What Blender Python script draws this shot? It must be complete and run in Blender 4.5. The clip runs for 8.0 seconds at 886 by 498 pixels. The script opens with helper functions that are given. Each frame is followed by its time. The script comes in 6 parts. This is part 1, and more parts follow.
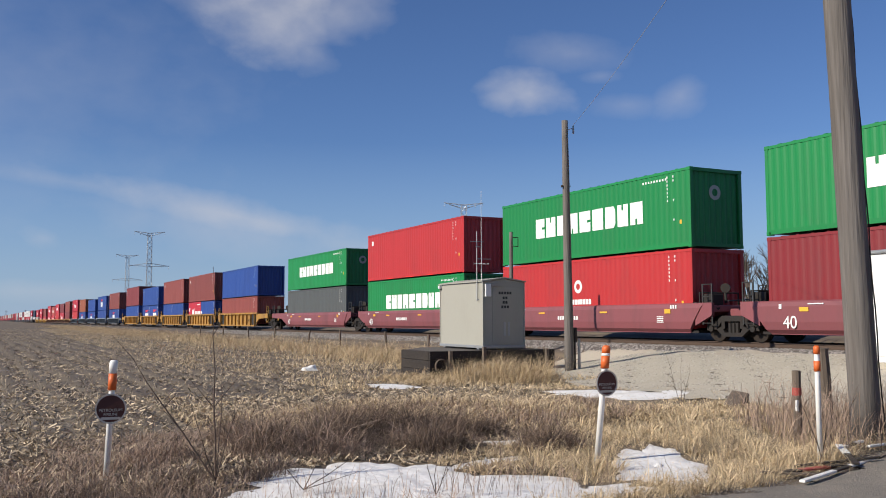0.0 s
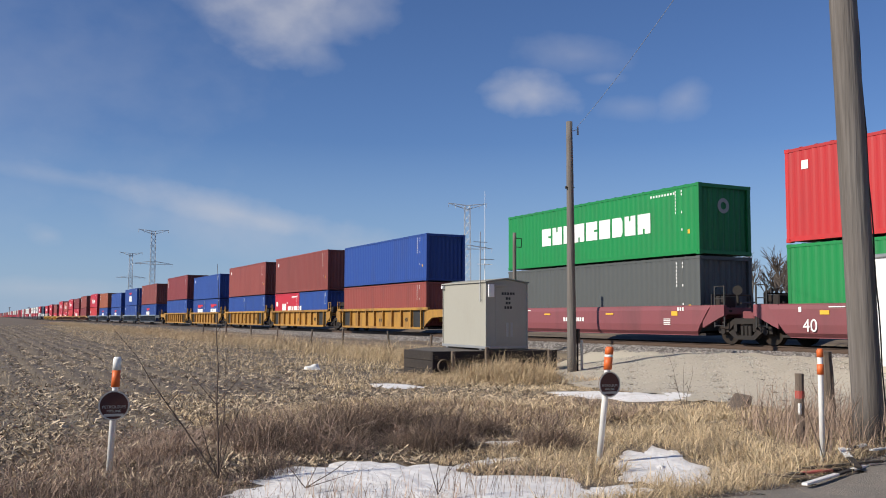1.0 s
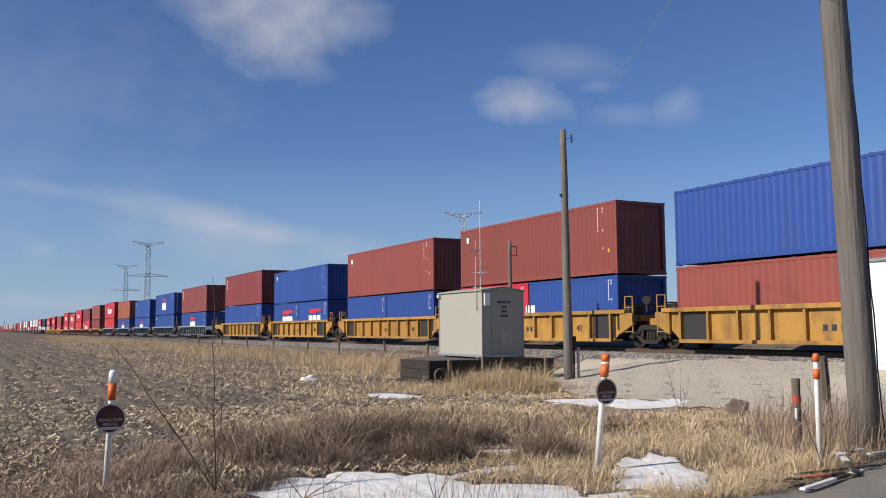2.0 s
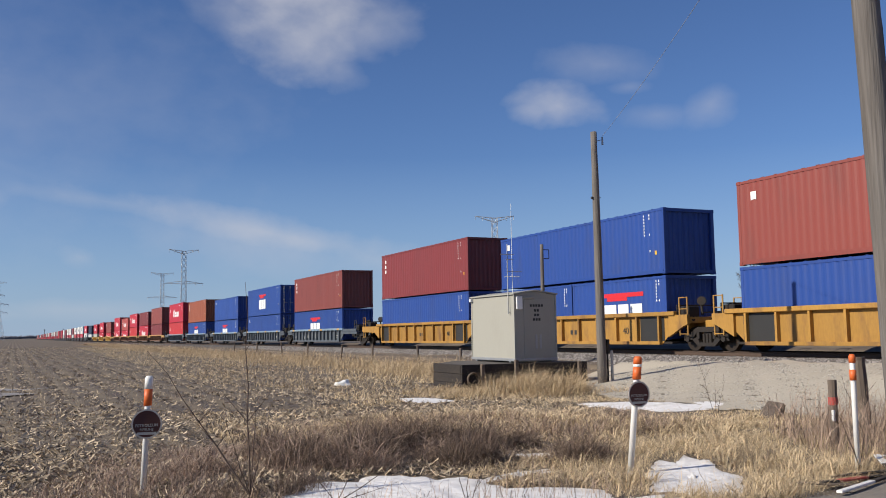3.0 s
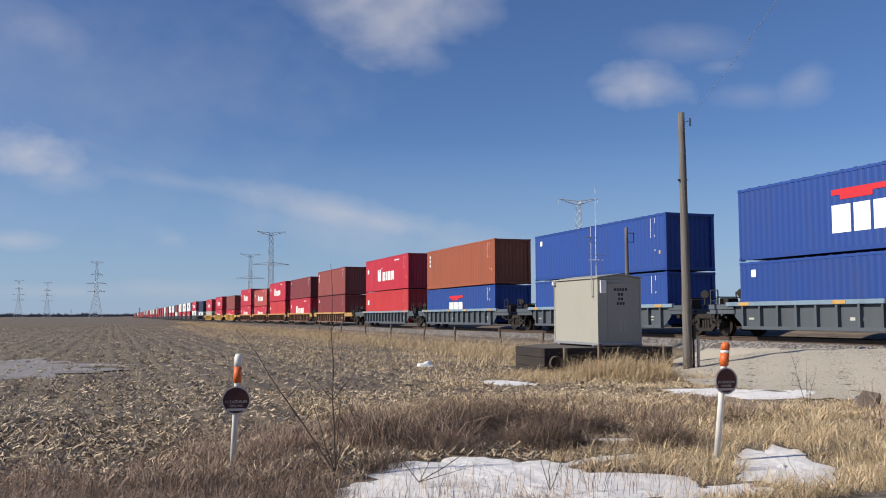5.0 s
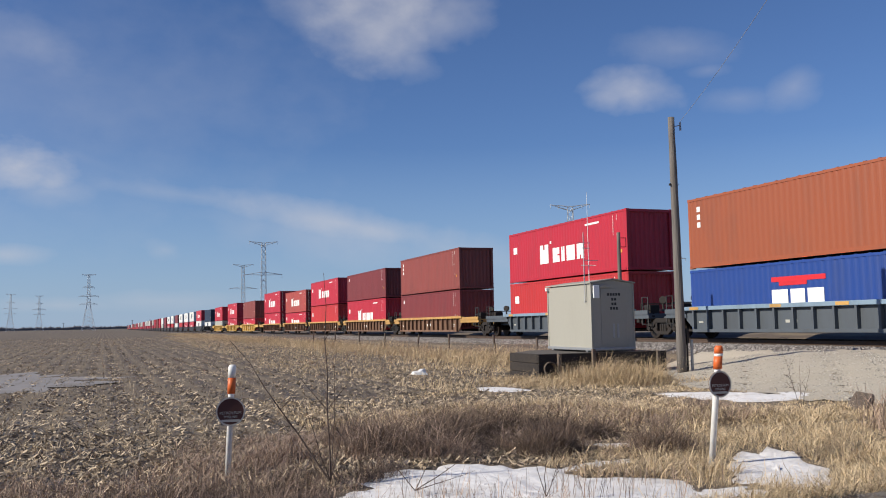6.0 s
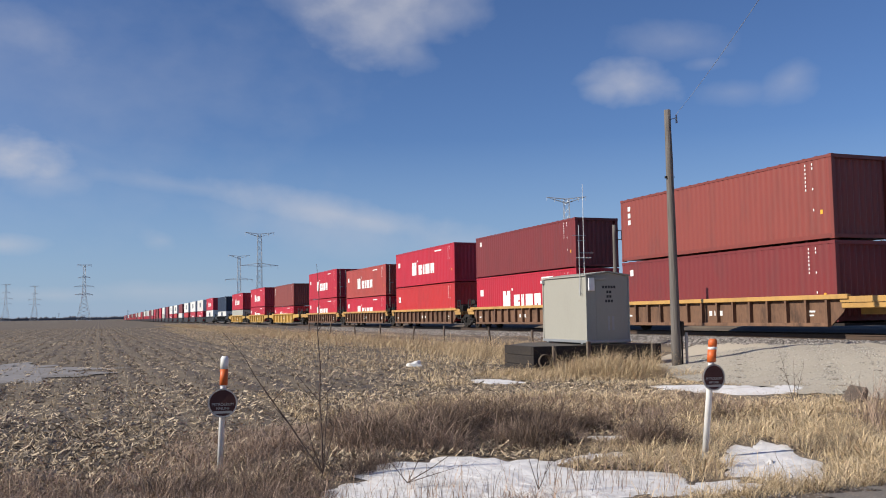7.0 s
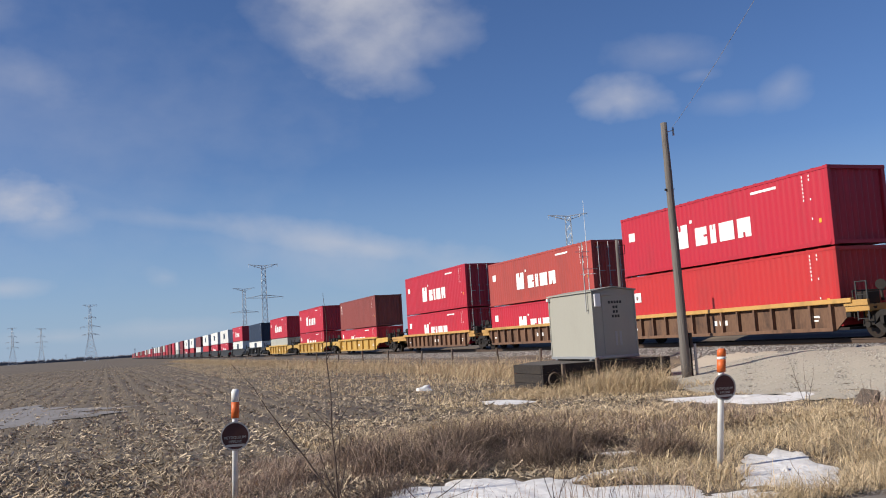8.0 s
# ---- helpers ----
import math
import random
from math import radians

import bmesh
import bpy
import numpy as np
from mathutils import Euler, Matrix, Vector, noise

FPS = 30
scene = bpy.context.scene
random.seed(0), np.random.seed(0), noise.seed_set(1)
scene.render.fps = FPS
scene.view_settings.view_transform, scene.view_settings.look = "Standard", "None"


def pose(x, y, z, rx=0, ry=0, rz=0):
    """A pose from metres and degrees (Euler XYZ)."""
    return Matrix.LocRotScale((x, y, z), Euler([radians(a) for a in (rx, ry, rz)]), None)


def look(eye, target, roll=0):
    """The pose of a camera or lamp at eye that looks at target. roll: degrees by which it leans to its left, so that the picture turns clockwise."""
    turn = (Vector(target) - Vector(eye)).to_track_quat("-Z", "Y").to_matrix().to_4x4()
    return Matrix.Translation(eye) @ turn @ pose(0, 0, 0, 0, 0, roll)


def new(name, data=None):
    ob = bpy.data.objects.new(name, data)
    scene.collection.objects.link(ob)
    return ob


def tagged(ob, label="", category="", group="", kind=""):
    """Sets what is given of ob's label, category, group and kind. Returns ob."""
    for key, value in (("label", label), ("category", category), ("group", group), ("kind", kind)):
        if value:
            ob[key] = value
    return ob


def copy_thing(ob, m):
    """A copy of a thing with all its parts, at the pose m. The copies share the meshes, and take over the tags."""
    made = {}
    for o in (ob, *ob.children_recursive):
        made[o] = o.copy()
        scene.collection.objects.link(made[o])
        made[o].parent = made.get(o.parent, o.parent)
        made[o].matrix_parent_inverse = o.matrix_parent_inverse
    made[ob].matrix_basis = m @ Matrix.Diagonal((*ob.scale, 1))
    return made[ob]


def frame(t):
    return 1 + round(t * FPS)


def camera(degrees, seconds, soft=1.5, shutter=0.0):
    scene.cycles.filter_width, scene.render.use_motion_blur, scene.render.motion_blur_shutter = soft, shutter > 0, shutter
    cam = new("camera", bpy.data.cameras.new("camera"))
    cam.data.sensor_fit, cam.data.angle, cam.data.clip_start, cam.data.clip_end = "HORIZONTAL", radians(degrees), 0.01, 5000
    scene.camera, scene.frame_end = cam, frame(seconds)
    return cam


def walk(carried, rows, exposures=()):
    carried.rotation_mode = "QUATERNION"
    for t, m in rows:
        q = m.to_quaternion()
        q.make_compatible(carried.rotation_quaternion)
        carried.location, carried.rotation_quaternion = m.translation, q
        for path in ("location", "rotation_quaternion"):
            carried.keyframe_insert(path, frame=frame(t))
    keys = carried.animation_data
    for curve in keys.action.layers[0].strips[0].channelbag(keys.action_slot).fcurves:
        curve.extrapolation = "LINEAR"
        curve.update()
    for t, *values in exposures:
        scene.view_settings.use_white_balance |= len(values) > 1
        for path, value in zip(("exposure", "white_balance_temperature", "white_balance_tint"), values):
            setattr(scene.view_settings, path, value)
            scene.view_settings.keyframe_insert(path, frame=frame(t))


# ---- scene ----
# camera: hand-held, it turns a little and drifts by a few centimetres
cam = camera(52.2, 8.0, soft=1.0, shutter=0.0)
EYE = 1.6


def cam_row(t, x, y, z, yaw, pitch, roll):
    return t, pose(x, y, z + EYE, 90 + pitch, 0, yaw) @ pose(0, 0, 0, 0, 0, -roll)


walk(cam, [
    cam_row(0.0, 0.000, 0.038, 0.010, -25.948, 4.343, 0.175),
    cam_row(0.5, -0.004, 0.045, 0.006, -25.854, 3.974, -0.150),
    cam_row(1.0, -0.009, 0.036, 0.004, -25.743, 4.365, -0.321),
    cam_row(2.5, -0.014, 0.017, 0.003, -25.879, 5.043, 0.812),
    cam_row(3.0, 0.001, -0.016, -0.002, -23.968, 5.236, 0.848),
    cam_row(3.5, -0.018, -0.040, -0.003, -21.454, 5.566, 0.788),
    cam_row(4.0, -0.005, -0.009, -0.006, -19.999, 4.612, 1.099),
    cam_row(4.5, -0.008, -0.004, 0.002, -19.171, 4.011, 1.241),
    cam_row(5.0, -0.005, -0.015, -0.005, -18.720, 4.188, 0.124),
    cam_row(6.5, -0.006, -0.027, -0.002, -19.349, 4.793, 1.300),
    cam_row(7.0, 0.033, 0.004, -0.001, -19.415, 4.134, 0.763),
    cam_row(7.5, 0.024, 0.003, 0.000, -19.585, 4.598, 1.871),
    cam_row(8.0, 0.011, -0.032, -0.006, -19.258, 5.605, 3.501),
])
scene.view_settings.exposure = 0.22

# ---- light ----
SUN_WAY = Vector((6.4, -0.3, -3.95)).normalized()   # the way the sunlight travels
sun = new("sun", bpy.data.lights.new("sun", "SUN"))
sun.data.energy, sun.data.angle, sun.data.color = 4.7, radians(0.55), (1.0, 0.92, 0.79)
sun.matrix_world = look((-30, 5, 30), Vector((-30, 5, 30)) + SUN_WAY)
world = bpy.data.worlds.new("sky")
scene.world = world
world.use_nodes = True


def math_node(tree, op, a, b=None, c=None, clamp=False):
    n = tree.nodes.new("ShaderNodeMath")
    n.operation, n.use_clamp = op, clamp
    for i, v in enumerate((a, b, c)):
        if v is None:
            continue
        if isinstance(v, (int, float)):
            n.inputs[i].default_value = v
        else:
            tree.links.new(v, n.inputs[i])
    return n.outputs[0]


def build_sky():
    tr = world.node_tree
    tr.nodes.clear()
    out = tr.nodes.new("ShaderNodeOutputWorld")
    bg = tr.nodes.new("ShaderNodeBackground")
    sky = tr.nodes.new("ShaderNodeTexSky")
    sky.sky_type, sky.sun_disc = "NISHITA", False
    back = -SUN_WAY
    sky.sun_elevation = math.asin(back.z)
    sky.sun_rotation = math.atan2(back.x, back.y)
    sky.air_density, sky.dust_density, sky.ozone_density, sky.altitude = 1.0, 0.05, 4.0, 200
    co = tr.nodes.new("ShaderNodeTexCoord")
    sep = tr.nodes.new("ShaderNodeSeparateXYZ")
    tr.links.new(co.outputs["Generated"], sep.inputs[0])
    x, y, z = sep.outputs
    az = math_node(tr, "ARCTAN2", x, y)
    el = math_node(tr, "ARCSINE", z)
    noise_a = tr.nodes.new("ShaderNodeTexNoise")
    noise_a.inputs["Scale"].default_value, noise_a.inputs["Detail"].default_value = 8.0, 5
    noise_a.inputs["Roughness"].default_value = 0.55
    stretch = tr.nodes.new("ShaderNodeMapping")
    stretch.inputs["Scale"].default_value = (1, 1, 1.5)
    tr.links.new(co.outputs["Generated"], stretch.inputs[0])
    tr.links.new(stretch.outputs[0], noise_a.inputs["Vector"])
    noise_b = tr.nodes.new("ShaderNodeTexNoise")
    noise_b.inputs["Scale"].default_value, noise_b.inputs["Detail"].default_value = 26.0, 8
    tr.links.new(stretch.outputs[0], noise_b.inputs["Vector"])
    fuzz = math_node(tr, "ADD", math_node(tr, "MULTIPLY", math_node(tr, "SUBTRACT", noise_a.outputs["Fac"], 0.5), 0.75),
                     math_node(tr, "MULTIPLY", math_node(tr, "SUBTRACT", noise_b.outputs["Fac"], 0.5), 0.40))
    total = None
    # clouds: azimuth, elevation, half width, half height (degrees), tilt, density, softness
    for ca, ce, wa, we, tilt, dens, soft in SKY_CLOUDS:
        da = math_node(tr, "SUBTRACT", az, radians(ca))
        de = math_node(tr, "SUBTRACT", math_node(tr, "SUBTRACT", el, radians(ce)), math_node(tr, "MULTIPLY", da, tilt))
        u = math_node(tr, "DIVIDE", da, radians(wa))
        v = math_node(tr, "DIVIDE", de, radians(we))
        d = math_node(tr, "SQRT", math_node(tr, "ADD", math_node(tr, "MULTIPLY", u, u), math_node(tr, "MULTIPLY", v, v)))
        m = math_node(tr, "ADD", math_node(tr, "SUBTRACT", 1.0, d), math_node(tr, "MULTIPLY", fuzz, 2.1))
        m = math_node(tr, "DIVIDE", m, soft, clamp=True)
        m = math_node(tr, "MULTIPLY", math_node(tr, "SMOOTH_MIN", m, 1.0, 0.3), dens)
        total = m if total is None else math_node(tr, "MAXIMUM", total, m)
    veil = math_node(tr, "MULTIPLY", math_node(tr, "SUBTRACT", 1.0, math_node(tr, "DIVIDE", math_node(tr, "ABSOLUTE", el), radians(11)), clamp=True), 0.70)
    mix = tr.nodes.new("ShaderNodeMix")
    mix.data_type = "RGBA"
    tr.links.new(total, mix.inputs["Factor"])
    tint = tr.nodes.new("ShaderNodeMix")
    tint.data_type, tint.blend_type = "RGBA", "MULTIPLY"
    tint.inputs["Factor"].default_value = 1.0
    tr.links.new(sky.outputs[0], tint.inputs["A"])
    tint.inputs["B"].default_value = SKY_TINT
    haze = tr.nodes.new("ShaderNodeMix")
    haze.data_type = "RGBA"
    tr.links.new(veil, haze.inputs["Factor"])
    tr.links.new(tint.outputs["Result"], haze.inputs["A"])
    haze.inputs["B"].default_value = HAZE_LIGHT
    tr.links.new(haze.outputs["Result"], mix.inputs["A"])
    mix.inputs["B"].default_value = CLOUD_LIGHT
    tr.links.new(mix.outputs["Result"], bg.inputs["Color"])
    bg.inputs["Strength"].default_value = 0.066
    tr.links.new(bg.outputs[0], out.inputs[0])


SKY_TINT = (0.80, 0.93, 1.22, 1)
HAZE_LIGHT = (4.0, 5.7, 8.4, 1)
CLOUD_LIGHT = (7.7, 7.7, 8.3, 1)
SKY_CLOUDS = [
    (14.4, 22.0, 8.2, 5.2, -0.10, 0.85, 1.25), (15.4, 18.3, 5.2, 2.9, -0.10, 0.80, 1.5), (10.8, 19.8, 4.6, 2.6, -0.45, 0.45, 1.5), (19.4, 19.0, 3.8, 3.2, 0.2, 0.50, 1.5), (17.4, 16.6, 2.6, 1.5, -0.2, 0.40, 1.4),
    (31.6, 14.0, 3.2, 1.5, -0.05, 0.58, 1.1), (30.2, 13.8, 1.9, 1.0, 0.0, 0.40, 0.9), (34.6, 16.3, 4.2, 1.3, -0.10, 0.24, 1.3), (36.0, 14.9, 1.6, 0.5, 0.0, 0.18, 1.1),
    (37.6, 13.1, 2.2, 0.8, -0.06, 0.20, 1.4), (40.9, 13.5, 1.7, 1.4, 0.25, 0.32, 1.4),
    (-6.0, 9.4, 3.3, 2.0, -0.12, 0.90, 1.0), (-4.6, 8.0, 3.4, 1.2, 0.0, 0.35, 1.1),
    (-6.0, 16.8, 6.5, 2.6, -0.30, 0.46, 1.7), (-9.0, 19.6, 5.0, 2.6, 0.1, 0.40, 1.6), (-6.0, 14.0, 20.0, 10.0, 0.0, 0.30, 2.4), (-3.0, 10.2, 5.0, 1.0, -0.35, 0.16, 1.4),
    (3.5, 8.0, 9.0, 0.75, -0.11, 0.30, 1.3), (13.0, 6.3, 13.0, 1.3, -0.20, 0.66, 1.4), (14.0, 5.2, 14.0, 2.1, -0.16, 0.36, 1.7), (20.0, 4.6, 9.0, 1.5, -0.18, 0.40, 1.5),
    (2.0, 4.7, 1.5, 0.8, -0.1, 0.26, 1.0), (-6.6, 4.3, 3.0, 0.7, 0.0, 0.40, 1.0), (2.0, 1.6, 7.0, 0.7, 0.0, 0.25, 1.2), (-4.0, 1.4, 6.0, 0.6, 0.0, 0.3, 1.2),
    (70.0, 16.0, 14.0, 4.0, 0.1, 0.6, 1.0), (-60.0, 20.0, 16.0, 5.0, 0.1, 0.6, 1.0), (130.0, 14.0, 18.0, 4.0, 0.0, 0.6, 1.0),
    (-120.0, 24.0, 15.0, 5.0, 0.0, 0.6, 1.0), (170.0, 35.0, 20.0, 6.0, 0.0, 0.6, 1.0),
]
build_sky()


# ---- materials ----
def material(name, base, rough=0.7, metal=0.0, grain=8.0, spread=0.25, stain=0.6, stain_amount=0.25, stain_colour=None, bump=0.15,
             stretch=(1, 1, 1), per_piece=0.0, gloss_spread=0.1, island=False, translucent=0.0):
    """A painted or natural surface: colour varied at two scales, uneven gloss and fine relief, in metres of the object."""
    m = bpy.data.materials.new(name)
    m.use_nodes = True
    t = m.node_tree
    b = t.nodes["Principled BSDF"]
    co = t.nodes.new("ShaderNodeTexCoord")
    mp = t.nodes.new("ShaderNodeMapping")
    mp.inputs["Scale"].default_value = stretch
    t.links.new(co.outputs["Object"], mp.inputs[0])
    fine, coarse = t.nodes.new("ShaderNodeTexNoise"), t.nodes.new("ShaderNodeTexNoise")
    fine.inputs["Scale"].default_value, fine.inputs["Detail"].default_value = grain, 6
    coarse.inputs["Scale"].default_value, coarse.inputs["Detail"].default_value = stain, 5
    coarse.inputs["Roughness"].default_value = 0.65
    info = t.nodes.new("ShaderNodeObjectInfo")
    shift = t.nodes.new("ShaderNodeVectorMath")
    shift.operation = "ADD"
    comb = t.nodes.new("ShaderNodeMath")
    comb.operation = "MULTIPLY"
    comb.inputs[1].default_value = 57.0
    t.links.new(info.outputs["Random"], comb.inputs[0])
    t.links.new(mp.outputs[0], shift.inputs[0])
    t.links.new(comb.outputs[0], shift.inputs[1])
    for n in (fine, coarse):
        t.links.new(shift.outputs[0], n.inputs["Vector"])
    # brightness: grain and a random value for the piece
    v = math_node(t, "MULTIPLY_ADD", fine.outputs["Fac"], 2 * spread, 1 - spread)
    if per_piece:
        if island:
            geo = t.nodes.new("ShaderNodeNewGeometry")
            r = geo.outputs["Random Per Island"]
        else:
            r = info.outputs["Random"]
        v = math_node(t, "MULTIPLY", v, math_node(t, "MULTIPLY_ADD", r, 2 * per_piece, 1 - per_piece))
    sc = t.nodes.new("ShaderNodeVectorMath")
    sc.operation = "SCALE"
    sc.inputs[0].default_value = base
    t.links.new(v, sc.inputs["Scale"])
    mix = t.nodes.new("ShaderNodeMix")
    mix.data_type = "RGBA"
    ramp = t.nodes.new("ShaderNodeMapRange")
    ramp.inputs["From Min"].default_value, ramp.inputs["From Max"].default_value = 0.48, 0.72
    ramp.inputs["To Max"].default_value = stain_amount
    t.links.new(coarse.outputs["Fac"], ramp.inputs["Value"])
    t.links.new(ramp.outputs[0], mix.inputs["Factor"])
    t.links.new(sc.outputs[0], mix.inputs["A"])
    sc2 = stain_colour or tuple(c * 0.45 for c in base)
    mix.inputs["B"].default_value = (*sc2, 1)
    t.links.new(mix.outputs["Result"], b.inputs["Base Color"])
    t.links.new(math_node(t, "MULTIPLY_ADD", coarse.outputs["Fac"], 2 * gloss_spread, rough - gloss_spread), b.inputs["Roughness"])
    b.inputs["Metallic"].default_value = metal
    if bump:
        bp = t.nodes.new("ShaderNodeBump")
        bp.inputs["Strength"].default_value, bp.inputs["Distance"].default_value = bump, 0.02
        t.links.new(fine.outputs["Fac"], bp.inputs["Height"])
        t.links.new(bp.outputs[0], b.inputs["Normal"])
    return m


def paint(name, base, fade=0.2, rust=0.2):
    """Container or wagon paint: chalky fading, dirt running down, rust spots."""
    return material(name, base, rough=0.5, grain=25, spread=0.06, stain=1.1, stain_amount=rust + 0.15, stain_colour=tuple(c * 0.5 + 0.02 for c in base),
                    bump=0.05, stretch=(1, 1, 0.25), per_piece=fade)


